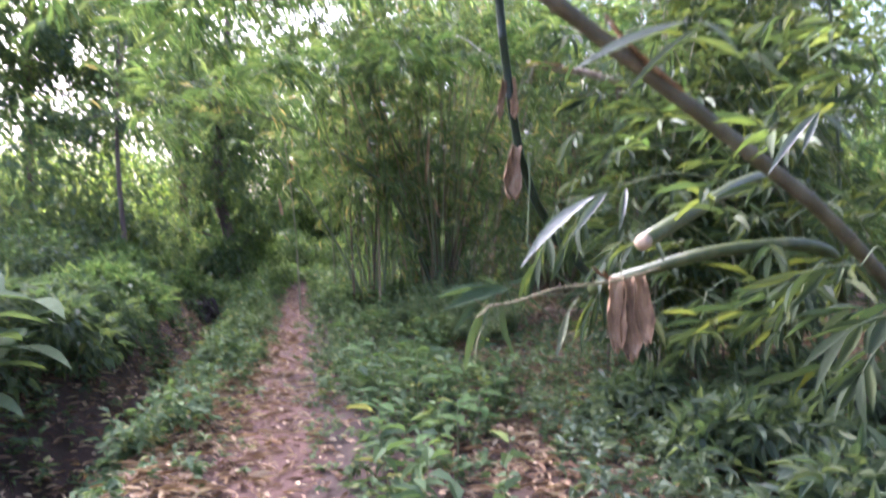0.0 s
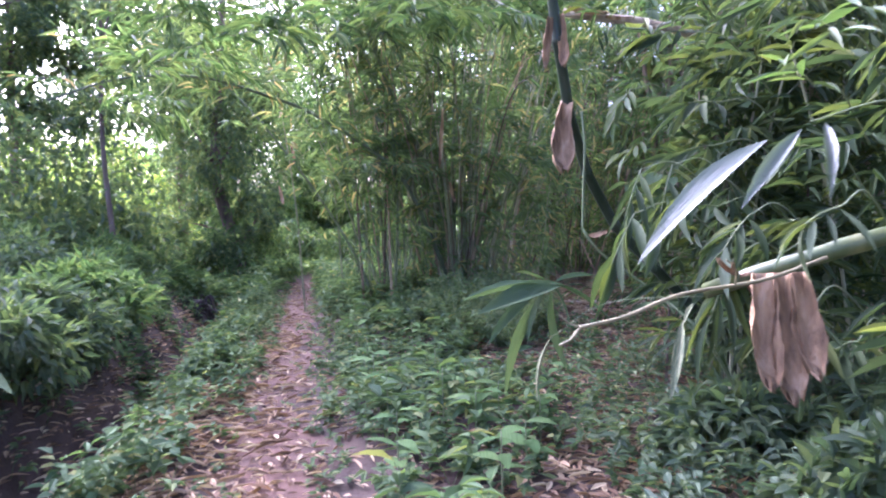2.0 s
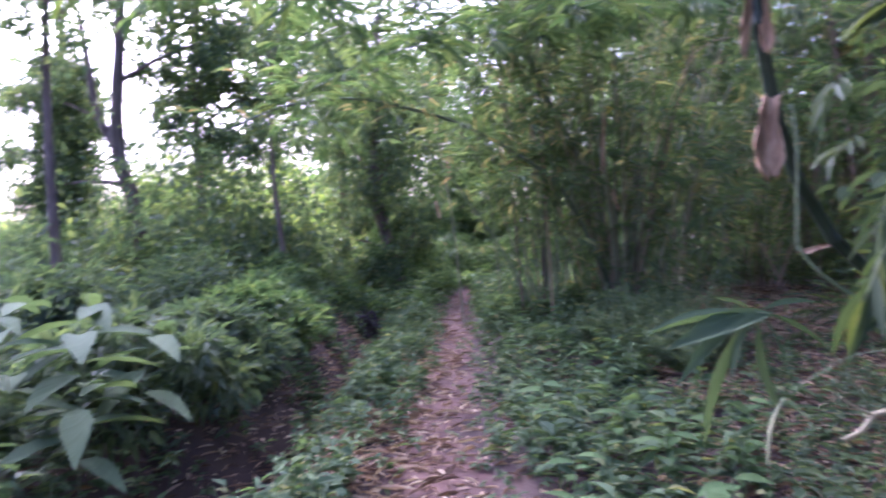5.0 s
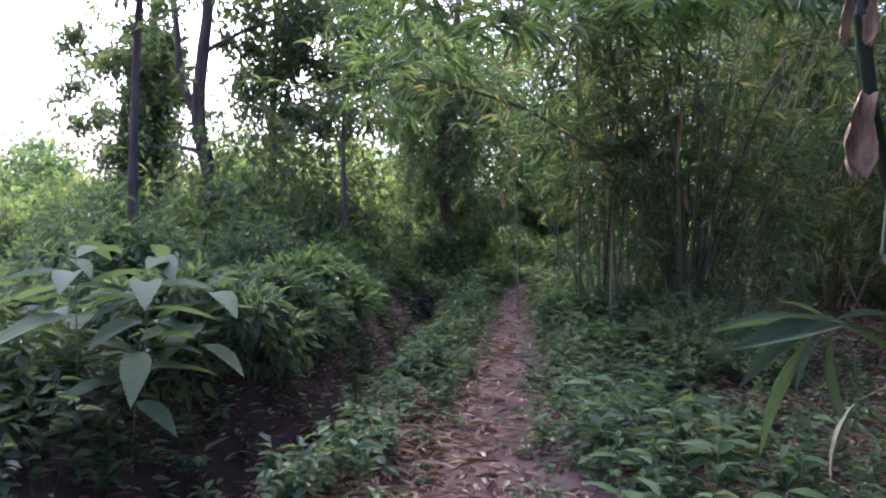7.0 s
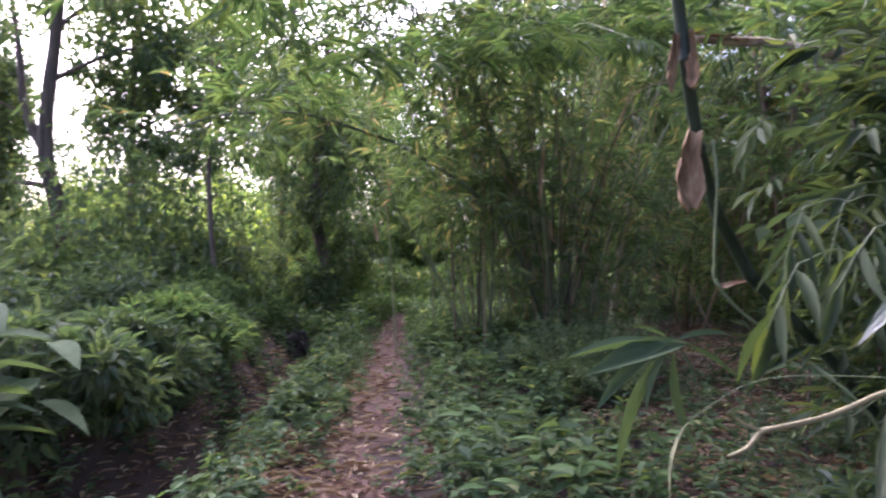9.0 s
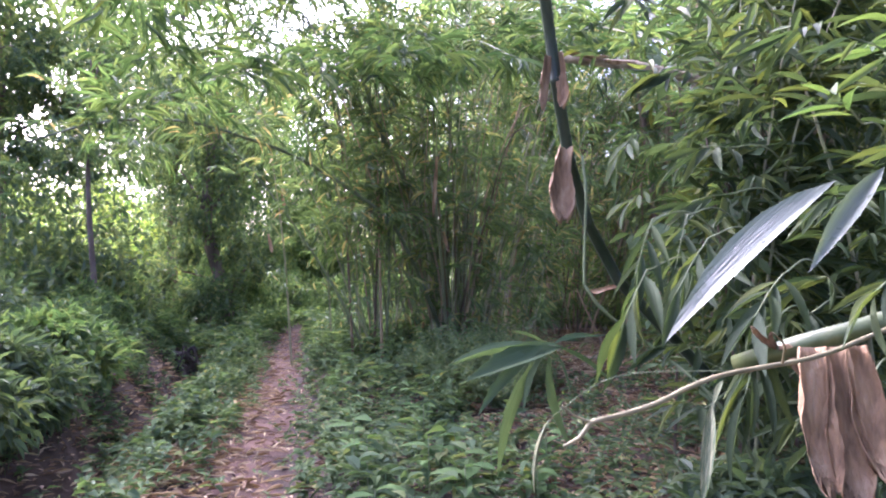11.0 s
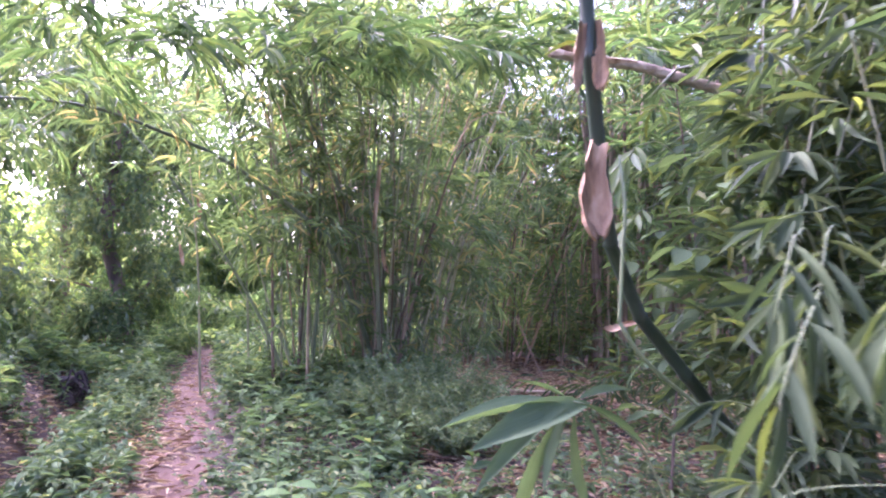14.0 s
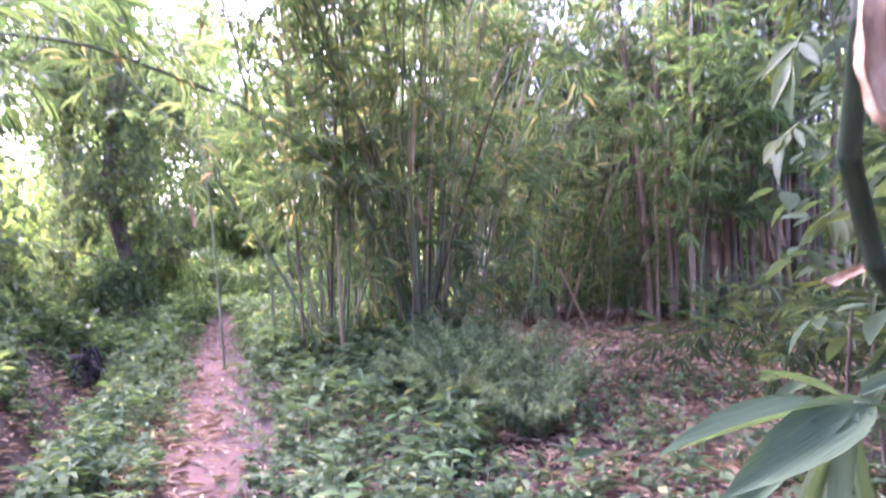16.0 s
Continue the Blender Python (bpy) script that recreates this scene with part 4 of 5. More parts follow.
def sheath(parent, top, bottom, width, facing, arc=1.9, name="sheath", label="dry curled brown culm sheath", material=SHEATH):
    """A papery husk, curled round its length and pointed at the end, 2 mm thick."""
    a, b = np.array(top, float), np.array(bottom, float)
    d = unit(b - a)
    f = np.array(facing, float)
    f = unit(f - d * (f @ d))
    s = np.cross(d, f)
    rows, cols = 18, 13
    sheets = []
    for inset in (0.0, 0.002):
        v = []
        for i in range(rows):
            u = i / (rows - 1)
            w = width * (0.5 + 0.72 * u) * (1 - 0.8 * u**6) + 0.003 - inset
            for j in range(cols):
                q = -arc + 2 * arc * j / (cols - 1)
                rag = 1 - 0.13 * u * (0.5 + 0.5 * math.sin(j * 2.9 + a[2] * 31))
                q *= 1 - 0.25 * u
                crumple = 1 + 0.13 * math.sin(5 * u + 2.5 * q + a[0] * 40) + 0.09 * math.sin(13 * u - 4 * q) + 0.05 * math.sin(29 * u + 9 * q)
                v.append(a + (b - a) * u * rag + s * 0.12 * width * math.sin(4 * u + a[2] * 9) - f * w * math.cos(q) * 0.7 * crumple + s * w * math.sin(q) * crumple + f * 0.03 * u * u)
        sheets.append(np.array(v))
    n = rows * cols
    faces = []
    for i in range(rows - 1):
        for j in range(cols - 1):
            p = i * cols + j
            faces += [(p, p + 1, p + cols + 1, p + cols), (n + p, n + p + cols, n + p + cols + 1, n + p + 1)]
    for i in range(rows - 1):
        for j in (0, cols - 1):
            p = i * cols + j
            faces.append((p, p + cols, n + p + cols, n + p))
    for j in range(cols - 1):
        p = (rows - 1) * cols + j
        faces += [(p, p + 1, n + p + 1, n + p), (j, n + j, n + j + 1, j + 1)]
    return put(name, raw_mesh(name, np.vstack(sheets), faces, True), material, parent, label)


# stems of clump A that bow over the path above head height
OVER = ((-3.5, 7.8, 3.0), (-3.9, 9.0, 2.8), (-2.9, 7.2, 3.35), (-1.9, 5.2, 3.35), (-0.9, 5.8, 3.75), (-1.7, 7.0, 4.0), (-2.9, 6.4, 3.6), (-0.2, 6.6, 4.1), (-2.7, 4.8, 3.3), (-3.6, 7.6, 3.9), (0.3, 7.6, 4.4), (-1.2, 8.2, 4.3), (-2.4, 8.6, 4.3), (-3.9, 5.8, 3.7),
        (-0.3, 6.3, 3.0), (0.5, 6.9, 3.2), (-1.1, 6.8, 3.1), (1.1, 7.4, 3.4), (1.9, 7.0, 3.3), (-1.9, 6.4, 2.95), (0.1, 8.6, 3.6), (1.3, 8.8, 3.8), (2.5, 8.4, 3.8), (-0.7, 7.6, 3.4))
for tx, ty, tz in OVER:
    b = (tx * 0.25 - 0.5 + rng.normal(0, 0.5), 12.2 + rng.normal(0, 0.4))
    m = (b[0] * 0.75 + tx * 0.25, b[1] * 0.72 + ty * 0.28)
    q = (b[0] * 0.35 + tx * 0.65, b[1] * 0.35 + ty * 0.65)
    c, nodes = add_culm(clump_a, [(*b, -0.05), (b[0] * 0.93 + tx * 0.07, b[1] * 0.93 + ty * 0.07, 2.2), (*m, 4.1), (*q, tz + 0.85), (tx, ty, tz)], 0.018, CULM_GREEN, 3.0, 1, 0.5, 0.2, 0.028, leaf_material_=LEAF_NEAR_SHADED, tip=0.2)
    tips = nodes[np.linalg.norm(nodes - (tx, ty, tz), axis=1) < 1.3]
    tagged(put("foliage", culm_foliage(tips, 1.0, 3, 0.45, 0.24, 0.035, BLADE_FINE, 7, (0, -0.3, -0.2)), LEAF_WOODS, c), kind="stuff")
sheath(clump_a, (-0.25, 10.17, 2.95), (-0.33, 10.17, 2.12), 0.03, (0.2, -1, 0), 1.2)
rod("dead_branch", [(-0.15, 10.6, 3.2), (-0.25, 10.17, 2.95)], 0.008, TWIG, clump_a)
for c in ((-2.8, 12.0, 2.75), (-3.1, 12.3, 2.1), (-1.2, 11.5, 1.9), (-0.2, 11.0, 2.0)):
    rod("dead_branch", [(c[0] + 0.5, c[1] + 0.1, c[2] + 0.6), (c[0] + 0.2, c[1], c[2] + 0.3), c], 0.006, TWIG, clump_a)
    sheath(clump_a, c, (c[0] + 0.08, c[1] - 0.05, c[2] - 0.33), 0.04, (0, -1, 0.2), 1.0, label="pale withered sheath")
for k in range(7):
    x, y = -1.0 + rng.uniform(0, 1.6), 11.7 + rng.uniform(0, 0.5)
    z = rng.uniform(0.5, 0.9)
    sheath(clump_a, (x, y, z), (x + rng.normal(0, 0.05), y - 0.1, z - 0.38), 0.022, (0, -1, 0), 0.9)

for k in range(9):
    b = (rng.uniform(3.7, 6.0), rng.uniform(12.7, 13.3))
    add_culm(clump_c, bend(b, rng.uniform(3.4, 5.6), rng.uniform(3.5, 5.5), rng.uniform(0.6, 1.6), 0.5), rng.uniform(0.01, 0.016), CULM_GREEN, 1.5, 2, 0.6, 0.3, 0.046, per=6, leaf_material_=LEAF_WOODS)
for k in range(40):
    x, y, z = rng.uniform(3.8, 6.2), rng.uniform(13.0, 13.5), rng.uniform(0.4, 2.6)
    sheath(clump_c, (x, y, z), (x + rng.normal(0, 0.03), y - 0.05, z - rng.uniform(0.25, 0.45)), 0.03, (0, -1, 0), 1.1)

# near clump whose stems lean over the path
clump_d = thing("leaning_bamboo_clump", "bamboo clump leaning toward the path, dark and green stems", "bamboo", group="bamboo clumps")
dark, _ = add_culm(clump_d, [(2.05, 5.85, -0.05), (1.6, 5.6, 0.6), (1.22, 5.4, 1.0), (0.94, 5.28, 1.27), (0.75, 5.18, 1.52), (0.64, 5.05, 1.75), (0.52, 4.83, 2.03), (0.41, 4.68, 2.7), (0.3, 4.5, 3.6), (0.0, 4.1, 5.0)], 0.036, CULM_DARK, 3.2, 2, 0.5, internode=0.42, tip=0.75, label="dark almost black culm")
sheath(dark, (0.5, 4.78, 2.06), (0.45, 4.67, 1.64), 0.062, (0.1, -1, 0), 2.1)
sheath(dark, (0.46, 4.7, 2.52), (0.49, 4.69, 2.22), 0.035, (-0.6, -1, 0), 1.4)
sheath(dark, (0.41, 4.68, 2.5), (0.36, 4.66, 2.2), 0.03, (0.6, -1, 0), 1.4)
sheath(dark, (0.93, 5.36, 1.34), (0.68, 5.26, 1.27), 0.028, (0, -0.6, 1), 1.2)
rod("vine", [(0.58, 4.76, 2.0), (0.585, 4.72, 1.8), (0.575, 4.72, 1.6), (0.565, 4.73, 1.34)], 0.0065, STALK, clump_d, 1.2, 7, "pale green climbing stalk")
rod("vine", [(0.565, 4.73, 1.35), (0.63, 4.74, 1.25), (0.74, 4.78, 1.15), (0.95, 4.85, 1.0), (1.2, 4.7, 0.75), (1.5, 4.9, 0.3), (1.6, 5.0, -0.03)], 0.008, STALK, clump_d, 1.3, 8, "pale jointed stalk")
rod("culm", [(0.8, 6.55, 3.08), (1.1, 6.4, 2.98), (1.42, 6.25, 2.88), (2.3, 6.1, 2.5), (3.2, 6.4, 1.7), (3.6, 6.8, -0.05)], 0.034, HUSKED, clump_d, 1.1, 9, "dry tan culm wrapped in old sheaths")
for x0, z0, x1, z1 in ((0.82, 3.08, 1.12, 2.98), (1.1, 2.99, 1.38, 2.9), (1.4, 2.9, 1.75, 2.75)):
    sheath(clump_d, (x0, 6.58 - 0.2 * x0, z0), (x1, 6.58 - 0.22 * x1, z1), 0.04, (0, -0.3, 1), 2.2)
for k in range(17):
    y = rng.uniform(4.9, 9.4)
    b = (1.55 + 0.6 * (y - 5) + rng.uniform(0.25, 1.9), y)
    add_culm(clump_d, bend(b, rng.uniform(2.4, 4.4), rng.uniform(2.6, 4.8), rng.uniform(0.4, 1.5), 0.6), rng.uniform(0.012, 0.024), CULM_GREEN, 0.5, 2, 0.6, 0.23, 0.036, leaf_material_=LEAF_NEAR_SHADED)
# low drooping branch over the clearing
add_culm(clump_d, [(3.7, 8.7, -0.05), (3.4, 9.0, 0.6), (2.9, 9.2, 0.75), (2.4, 9.3, 0.55), (2.0, 9.35, 0.3)], 0.012, CULM_GREEN, 0.2, 5, 0.5, 0.22, 0.03, 0.14, leaf_material_=LEAF_NEAR_SHADED)
add_culm(clump_d, [(3.9, 7.9, -0.05), (3.4, 8.2, 0.5), (2.9, 8.3, 0.6), (2.5, 8.3, 0.4)], 0.012, CULM_GREEN, 0.2, 5, 0.45, 0.22, 0.03, 0.14, leaf_material_=LEAF_NEAR_SHADED)
# sprays round the dark stem
for base, to, cnt, ln in (
    ((1.05, 4.5, 2.35), (-0.8, -0.4, -0.2), 8, 0.26), ((1.25, 4.6, 2.0), (-0.8, -0.5, -0.1), 8, 0.26), ((1.15, 4.4, 1.75), (-0.9, -0.3, -0.2), 8, 0.25), ((1.45, 4.6, 2.5), (-0.5, -0.8, 0), 8, 0.26),
    ((1.3, 4.7, 1.45), (-0.9, -0.3, 0), 8, 0.26), ((1.5, 4.4, 1.2), (-0.9, -0.4, 0.1), 8, 0.26), ((1.2, 4.9, 1.0), (-0.9, -0.2, 0.1), 8, 0.26), ((0.95, 5.0, 2.9), (-0.4, -0.8, -0.3), 8, 0.26), ((1.6, 4.9, 0.8), (-0.8, -0.5, 0.2), 8, 0.24), ((1.1, 4.6, 0.75), (-0.6, -0.4, 0.2), 8, 0.24),
):
    b = np.array(base)
    rod("twig", [b + (0.9, 0.9, -0.2), b + (0.4, 0.4, 0.05), b], 0.006, STALK, clump_d)
    near_spray(clump_d, base, to, cnt, ln, pool=SLIM if cnt % 2 else WIDE)
# spray that hangs over the clearing's edge, with long leaves
hub = np.array((0.38, 4.72, 1.05))
stalk = rod("stalk", [(1.2, 5.3, 0.0), (0.8, 5.0, 0.75), (0.5, 4.78, 1.0), hub], 0.006, STALK, clump_d)
for px, pz, dy in ((-0.50, -0.04, -0.05), (-0.31, -0.10, -0.12), (-0.38, -0.33, 0.05), (-0.35, -0.56, -0.08), (0.02, -0.5, -0.05), (0.33, -0.12, 0.05), (-0.17, 0.09, 0.1), (0.14, -0.22, -0.1), (0.28, 0.06, 0.12), (-0.2, -0.25, -0.15)):
    leaf_at(stalk, hub + (px * 0.08, dy * 0.2, pz * 0.06), hub + (px, dy, pz), LEAF_SAGE, WIDE, rng.normal(0, 0.3))

leaf_at(stalk, (0.46, 4.75, 1.04), (-0.02, 4.54, 0.95), LEAF_SAGE, BROAD, up=(0.2, -0.6, 0.8))
for base, to in (((1.2, 6.05, 2.35), (-0.5, -0.4, -0.6)), ((1.35, 6.3, 2.0), (-0.6, -0.4, -0.4)), ((1.5, 6.2, 1.6), (-0.7, -0.4, -0.3))):
    b = np.array(base)
    rod("twig", [b + (0.8, 0.6, -0.2), b + (0.3, 0.25, 0.06), b], 0.005, STALK, clump_d)
    near_spray(clump_d, base, to, 7, 0.25, LEAF_SPRIG, BROAD)

# ---- broken bamboo beside the path ----
# extra stems leafy only above the view, added to shade the right side
for k in range(16):
    b = (rng.uniform(3.1, 4.4), rng.uniform(-0.5, 4.2))
    add_culm(clump_d, bend(b, rng.uniform(2.5, 3.8), rng.uniform(5.2, 7.5), rng.uniform(1.4, 3.0), rng.uniform(0.2, 1.0)), rng.uniform(0.018, 0.03), CULM_GREEN if k % 2 else CULM_BROWN, 3.7, 2, 0.6, 0.24, 0.034, leaf_material_=LEAF_NEAR_SHADED, per=6)

for k in range(12):
    v = rng.uniform(5.2, 7.4)
    b = (rng.uniform(0.0, 1.0) + 1.75 + 0.75 * (v - 6.0), v)
    add_culm(clump_d, bend(b, rng.uniform(-0.9, 0.9), rng.uniform(3.2, 4.6), rng.uniform(0.3, 1.2), rng.uniform(0.0, 0.5)), rng.uniform(0.008, 0.013), CULM_GREEN, 0.5, 3, 0.38, 0.22, 0.045, internode=0.24, leaf_material_=LEAF_NEAR_SHADED, per=6)

clump_e = thing("broken_bamboo", "broken green bamboo stems with long glossy leaves hanging beside the path", "bamboo", group="bamboo clumps")
e1 = rod("culm", [(2.6, 5.2, -0.05), (2.5, 4.7, 0.9), (2.0, 3.9, 1.62), (1.45, 3.1, 1.68), (0.85, 2.39, 1.49), (0.607, 2.088, 1.403)], 0.032, CULM_FRESH, clump_e, 0.8, 10, "green culm snapped off with a pale end")
rod("cut_end", [(0.615, 2.098, 1.406), (0.597, 2.076, 1.398)], 0.0262, CUT_WOOD, e1, 0.85, 10, "pale splintered break")
e2 = rod("culm", [(2.7, 5.0, -0.05), (2.5, 4.3, 0.75), (1.9, 3.3, 1.3), (1.3, 3.05, 1.35), (0.88, 3.13, 1.236), (0.7, 3.28, 1.15)], 0.036, CULM_FRESH, clump_e, 0.8, 10)
dry = add_culm(clump_e, [(2.9, 4.6, -0.05), (2.6, 3.6, 0.7), (1.6, 2.65, 1.38), (0.97, 2.4, 1.8), (0.34, 2.2, 2.2), (-0.1, 2.05, 2.5)], 0.032, CULM_GREY, 9.0, label="thick grey-brown leaning culm", tip=0.85)[0]
sheath(dry, (0.82, 2.33, 1.93), (0.5, 2.2, 2.13), 0.034, (0, -0.5, 0.8), 1.5, label="pale strip of sheath on the culm")
tw = rod("twig", [(0.95, 3.0, 1.27), (0.72, 2.9, 1.22), (0.45, 2.78, 1.2), (0.28, 2.69, 1.16), (0.155, 2.634, 1.144)], 0.0062, TWIG, clump_e, 0.8, 7, "bare pale forked twig")
rod("prong", [(0.155, 2.634, 1.144), (0.13, 2.625, 1.118), (0.1, 2.62, 1.104)], 0.005, TWIG, tw, 0.6, 6)
rod("prong", [(0.155, 2.634, 1.144), (0.125, 2.63, 1.158), (0.1, 2.62, 1.178)], 0.003, TWIG, tw, 0.5, 6)
rod("prong", [(0.62, 2.85, 1.215), (0.6, 2.8, 1.26), (0.56, 2.76, 1.29)], 0.003, TWIG, tw, 0.5, 6)
for x0, x1, z1, w in ((0.745, 0.735, 0.9, 0.05), (0.80, 0.80, 0.86, 0.048), (0.85, 0.865, 0.93, 0.042)):
    sheath(e2, (x0, 2.97, 1.235), (x1, 2.88, z1), w, (0.75 - x0, -1, 0.1), 1.6, label="large torn brown husk")
for k in range(5):
    sheath(e2, (0.78, 3.18, 1.2), (0.66 + 0.05 * k, 3.14, 1.27 - 0.012 * k * k), 0.012, (0, -1, 0.3), 0.8, "fibre")
leaf_at(tw, (0.196, 3.43, 0.98), (0.086, 3.39, 0.79), STRIPED, roll=0.5, label="withered striped leaf")
rod("twig", [(0.75, 3.3, 1.13), (0.4, 3.42, 1.1), (0.196, 3.43, 0.98)], 0.0016, STALK, clump_e)
leaf_at(e2, (0.56, 3.106, 1.08), (0.473, 2.95, 0.88), STRIPED, roll=0.2, label="withered striped leaf")
leaf_at(e2, (0.63, 3.2, 1.12), (0.56, 3.106, 1.08), STRIPED, label="withered striped leaf")
# glossy leaves that catch the sky
g = rod("twig", [(1.3, 2.9, 1.62), (0.9, 2.6, 1.66), (0.62, 2.46, 1.6)], 0.003, STALK, clump_e)
leaf_at(g, (0.58, 2.42, 1.58), (0.44, 2.38, 1.44), LEAF_GLOSS, WIDE, up=(0.15, -0.5, 0.87))
leaf_at(g, (0.55, 2.5, 1.57), (0.24, 2.5, 1.37), LEAF_GLOSS, WIDE, up=(0.1, -0.5, 0.87))
leaf_at(g, (0.66, 2.48, 1.6), (0.60, 2.34, 1.45), LEAF_GLOSS, up=(0, -0.5, 0.87))
g = rod("twig", [(1.25, 2.5, 1.85), (0.95, 2.1, 2.02), (0.69, 1.9, 2.03)], 0.003, STALK, clump_e)
leaf_at(g, (0.69, 1.9, 2.03), (0.35, 1.84, 1.90), LEAF_GLOSS, WIDE, up=(0.1, -0.45, 0.9))
leaf_at(g, (0.70, 1.9, 2.03), (0.79, 1.78, 1.94), LEAF_GLOSS, WIDE, up=(0.1, -0.5, 0.87))
leaf_at(g, (0.74, 1.95, 2.03), (0.50, 1.92, 1.84), roll=-0.2)
g = rod("twig", [(1.5, 2.4, 1.75), (1.25, 2.05, 1.8), (1.05, 1.9, 1.77)], 0.003, STALK, clump_e)
for tip in ((0.88, 1.85, 1.63), (0.97, 1.84, 1.65), (1.10, 1.8, 1.66)):
    leaf_at(g, (1.05, 1.9, 1.77), tip, LEAF_GLOSS, up=(0, -0.5, 0.87))
for base, to, cnt, ln, mat in (
    ((0.62, 3.75, 1.6), (-0.35, -0.15, -0.9), 7, 0.28, 0), ((0.78, 3.85, 1.62), (-0.3, -0.2, -0.9), 7, 0.28, 0), ((0.55, 3.6, 1.42), (-0.4, -0.1, -0.8), 7, 0.28, 0), ((0.72, 3.5, 1.52), (-0.5, -0.2, -0.7), 8, 0.28, 0),
    ((1.22, 1.98, 1.33), (-0.9, -0.15, -0.1), 8, 0.26, 0), ((1.4, 2.05, 1.18), (-0.9, -0.2, -0.2), 8, 0.26, 0), ((1.0, 3.0, 1.92), (-0.8, -0.5, 0.1), 7, 0.17, 1), ((1.0, 3.15, 1.8), (-0.6, -0.5, 0.2), 6, 0.2, 1),
    ((1.3, 2.6, 1.6), (-0.7, -0.6, 0), 8, 0.22, 0), ((0.9, 3.4, 1.4), (-0.6, -0.5, -0.5), 9, 0.26, 0), ((0.8, 3.3, 1.25), (-0.5, -0.4, -0.8), 9, 0.26, 0), ((0.95, 3.1, 1.1), (-0.5, -0.6, -0.5), 8, 0.22, 0),
    ((1.2, 3.1, 1.15), (-0.4, -0.7, -0.5), 8, 0.22, 0), ((1.45, 2.7, 1.25), (-0.5, -0.7, -0.3), 8, 0.24, 0), ((1.5, 2.9, 1.9), (-0.6, -0.6, 0.1), 8, 0.22, 0), ((1.3, 3.4, 2.1), (-0.6, -0.6, 0.1), 8, 0.22, 1),
    ((1.7, 3.3, 2.3), (-0.5, -0.7, 0.1), 8, 0.24, 0), ((1.5, 3.8, 2.5), (-0.5, -0.7, 0.1), 8, 0.24, 0), ((1.3, 3.7, 1.65), (-0.6, -0.6, 0), 8, 0.24, 0), ((1.7, 3.6, 1.5), (-0.6, -0.6, 0), 8, 0.24, 0),
    ((1.7, 3.0, 1.55), (-0.7, -0.5, 0), 8, 0.24, 0), ((1.8, 3.4, 1.0), (-0.7, -0.6, 0.1), 8, 0.24, 0), ((1.4, 3.6, 0.9), (-0.7, -0.6, 0), 8, 0.24, 0), ((1.1, 3.6, 0.95), (-0.6, -0.6, 0), 8, 0.22, 0),
    ((1.5, 2.3, 1.05), (-0.6, -0.5, -0.3), 8, 0.24, 0), ((1.2, 2.3, 1.75), (-0.7, -0.4, 0.1), 7, 0.22, 1), ((1.45, 2.4, 2.1), (-0.6, -0.5, 0.1), 8, 0.22, 1), ((1.9, 3.8, 1.9), (-0.6, -0.6, 0), 8, 0.24, 0), ((0.85, 2.75, 1.42), (-0.6, -0.4, -0.2), 7, 0.2, 0),
):
    b = np.array(base)
    rod("twig", [b + (0.6, 0.7, -0.12), b + (0.25, 0.3, 0.04), b], 0.004, STALK, clump_e)
    near_spray(clump_e, base, to, cnt + 1, ln * 0.84, LEAF_SPRIG if mat else LEAF_ONE, pool=SLIM if rng.uniform() < 0.35 else WIDE)

n = 95
py = rng.uniform(2.3, 5.0, n)
pp = np.stack([0.95 + 0.28 * (py - 2.2) + rng.uniform(0, 1.5, n), py, rng.uniform(0.65, 2.7, n)], 1)
dd = np.stack([rng.normal(-0.7, 0.3, n), rng.normal(-0.4, 0.4, n), rng.normal(0, 0.25, n)], 1)
la, tb = spray_leaves(pp, dd, 8, 0.21, 0.032, BLADE_FINE, 0.24, 0.3)
stems_ = sticks(pp + np.stack([np.full(n, 0.5), np.full(n, 0.5), np.full(n, -0.15)], 1), pp, 0.004)
tagged(put("foliage", raw_mesh("foliage", *joined(la, tb, stems_)), LEAF_NEAR_SHADED, clump_e), kind="stuff")

# tall stems added overhead, mostly out of view, to shade the near leaves
clump_f = thing("overhead_shade_bamboo", "tall green bamboo added overhead, out of view, to shade the near leaves", "bamboo", group="bamboo clumps")
for k in range(22):
    b = (rng.uniform(3.6, 6.5), -4.5 + 0.48 * k + rng.normal(0, 0.3))
    add_culm(clump_f, bend(b, rng.uniform(2.7, 3.7), rng.uniform(6.6, 8.4), rng.uniform(2.5, 6.2), rng.uniform(0.3, 1.4)), rng.uniform(0.03, 0.045), CULM_GREEN, 3.4 if b[1] < 3 else 4.6, 3 if b[1] < 3 else 2, 0.8, 0.3, 0.045, internode=0.36, per=6, leaf_material_=LEAF_NEAR_SHADED)

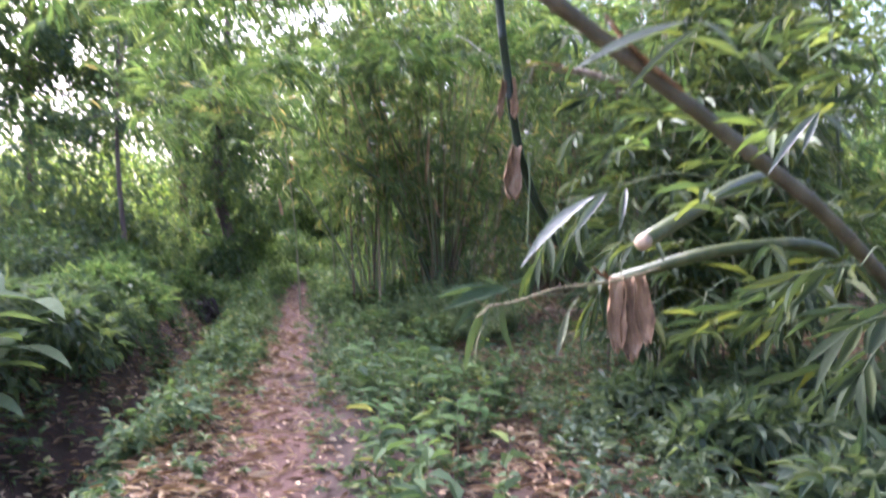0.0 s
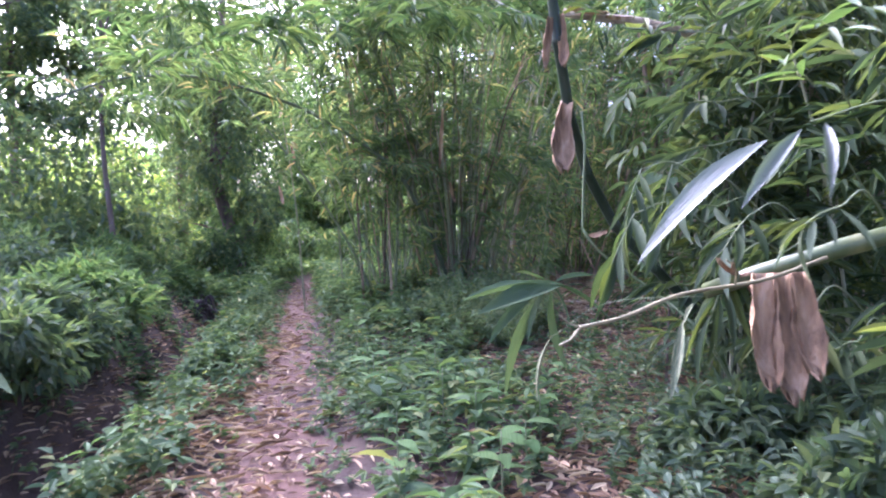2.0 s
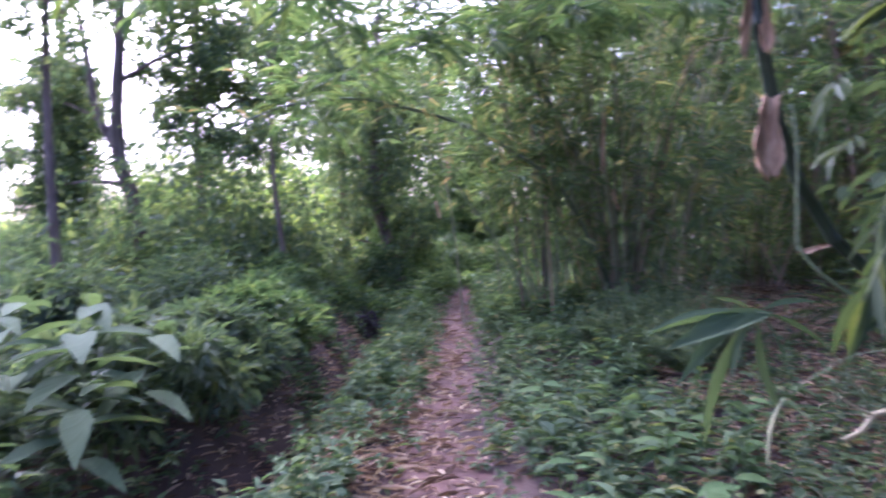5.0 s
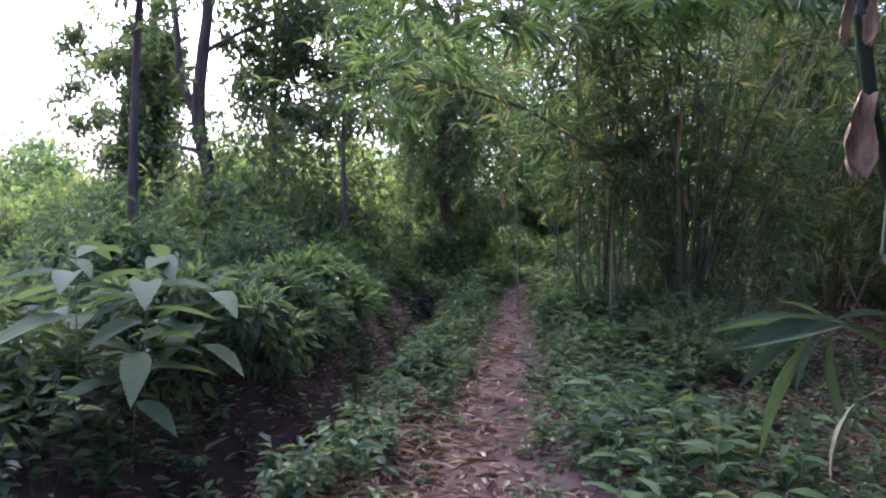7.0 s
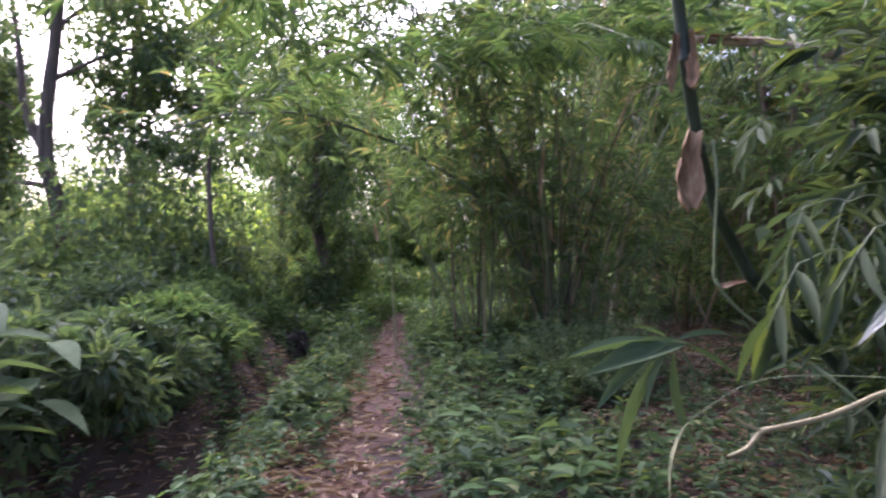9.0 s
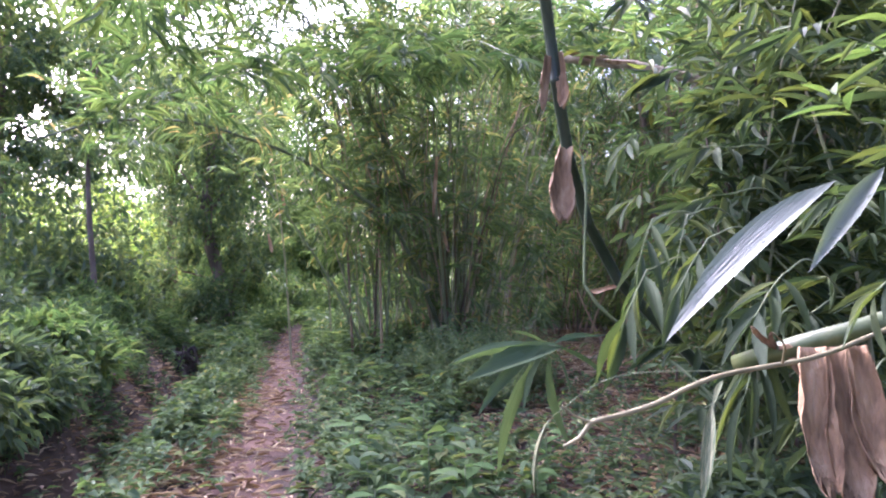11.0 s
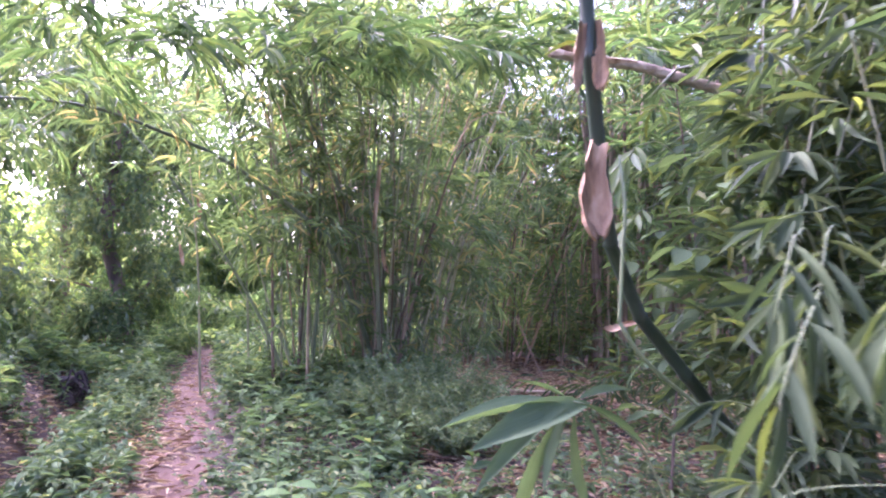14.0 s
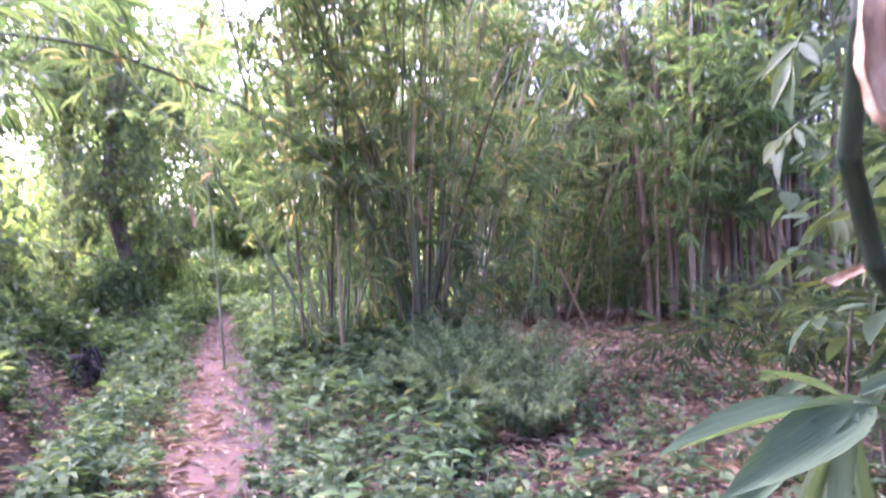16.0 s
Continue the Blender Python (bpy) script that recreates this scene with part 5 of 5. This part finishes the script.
# broad-leaved saplings in the shade behind the dark stem
for at, tall, lean, mat in (((1.75, 5.7), 2.2, (-0.25, -0.2), 0), ((2.2, 5.9), 2.7, (-0.3, -0.2), 1), ((2.0, 6.6), 3.0, (-0.3, 0.0), 0), ((2.6, 6.3), 2.4, (-0.1, -0.3), 1), ((1.5, 6.3), 1.7, (0.1, -0.1), 0)):
    x, y = at
    plant = thing("sapling", "broad-leaved sapling in the shade of the bamboo", "sapling", (x, y, float(height(x, y))), "shade saplings")
    rod("stem", [(0, 0, -0.03), (lean[0] * 0.4, lean[1] * 0.4, tall * 0.5), (*lean, tall)], 0.012, BARK, plant, 0.4)
    for j in range(int(tall * 7)):
        u = 0.25 + 0.75 * (j + 0.5) / int(tall * 7)
        c = np.array((lean[0] * u, lean[1] * u, tall * u))
        a = j * 2.4 + rng.normal(0, 0.3)
        e = c + np.array((math.cos(a), math.sin(a), 0.25)) * rng.uniform(0.2, 0.5) * (1.25 - u * 0.5)
        tw_ = rod("twig", [c, (c + e) / 2 + (0, 0, 0.03), e], 0.004, STALK, plant, 0.5, 5)
        for i in range(5):
            f_ = 0.4 + 0.15 * i
            p = c + (e - c) * f_
            b_ = a + (0.9 if i % 2 else -0.9) * (i < 4) + rng.normal(0, 0.2)
            q = p + np.array((math.cos(b_), math.sin(b_), rng.normal(-0.25, 0.2))) * rng.uniform(0.13, 0.21)
            leaf_at(tw_, p, q, LEAF_SPRIG if (i + j) % 4 == 0 and mat else LEAF_SAGE, OVAL)

# ---- single things on the ground ----
stump = thing("rotten_stump", "dark rotten stump with tangled roots at the gully", "stump", (-4.6, 12.2, float(height(-4.6, 12.2))))
line, _ = smooth_line([(0.02, 0, -0.1), (0, 0, 0.1), (-0.04, 0.02, 0.26)], 14)
v, f = tube(line, np.array([0.36, 0.35, 0.33, 0.31, 0.3, 0.3, 0.29, 0.28, 0.28, 0.27, 0.26, 0.24, 0.2, 0.12]), 22)
for k in range(len(v)):
    v[k] += unit(v[k] * (1, 1, 0.6)) * (0.2 * noise.noise(Vector(v[k]) * 4) + 0.08 * noise.noise(Vector(v[k]) * 13))
put("body", raw_mesh("body", v, f, True), ROOT, stump)
for k in range(26):
    a, r, up = k * 0.81 + rng.normal(0, 0.2), rng.uniform(0.3, 0.62), rng.uniform(0.05, 0.34)
    rod("root", [(0.14 * math.cos(a), 0.14 * math.sin(a), rng.uniform(0.02, 0.28)), (0.6 * r * math.cos(a + 0.3), 0.6 * r * math.sin(a + 0.3), up), (r * math.cos(a + rng.normal(0, 0.5)), r * math.sin(a), rng.uniform(-0.12, 0.12))], rng.uniform(0.012, 0.034), ROOT, stump, 0.4)

pole = thing("fallen_pole", "fallen dry bamboo pole lying on the leaf litter", "pole", (0, 0, 0))
pm, _, _ = culm_mesh("pole", [(1.6, 11.75, 0.06), (2.4, 11.55, 0.05), (3.4, 11.3, 0.07)], 0.02, 0.8, 0.3)
put("pole", pm, CULM_BROWN, pole)
stake = thing("leaning_stake", "pale broken bamboo stake leaning at the thicket edge", "stake", (0, 0, 0))
sm, _, _ = culm_mesh("pole", [(2.62, 13.3, -0.05), (2.4, 13.35, 0.45), (2.15, 13.4, 1.05)], 0.018, 0.7, 0.3)
put("pole", sm, CULM_BROWN, stake)
for k in range(16):
    y = rng.uniform(3.2, 10.5)
    x = float(way_x(y)) + rng.normal(-0.25, 0.4)
    a, l = rng.uniform(0, 6.28), rng.uniform(0.15, 0.45)
    z0, z1 = float(height(x, y)), float(height(x + l * math.cos(a), y + l * math.sin(a)))
    st = thing("fallen_twig", "dry brown twig lying by the footpath", "twig", (x, y, z0), "fallen twigs")
    rod("shoot", [(0, 0, 0.025), (l * 0.5 * math.cos(a + 0.1), l * 0.5 * math.sin(a + 0.1), (z1 - z0) / 2 + 0.035), (l * math.cos(a), l * math.sin(a), z1 - z0 + 0.025)], rng.uniform(0.004, 0.009), BARK if k % 3 else TWIG, st, 0.5, 6)
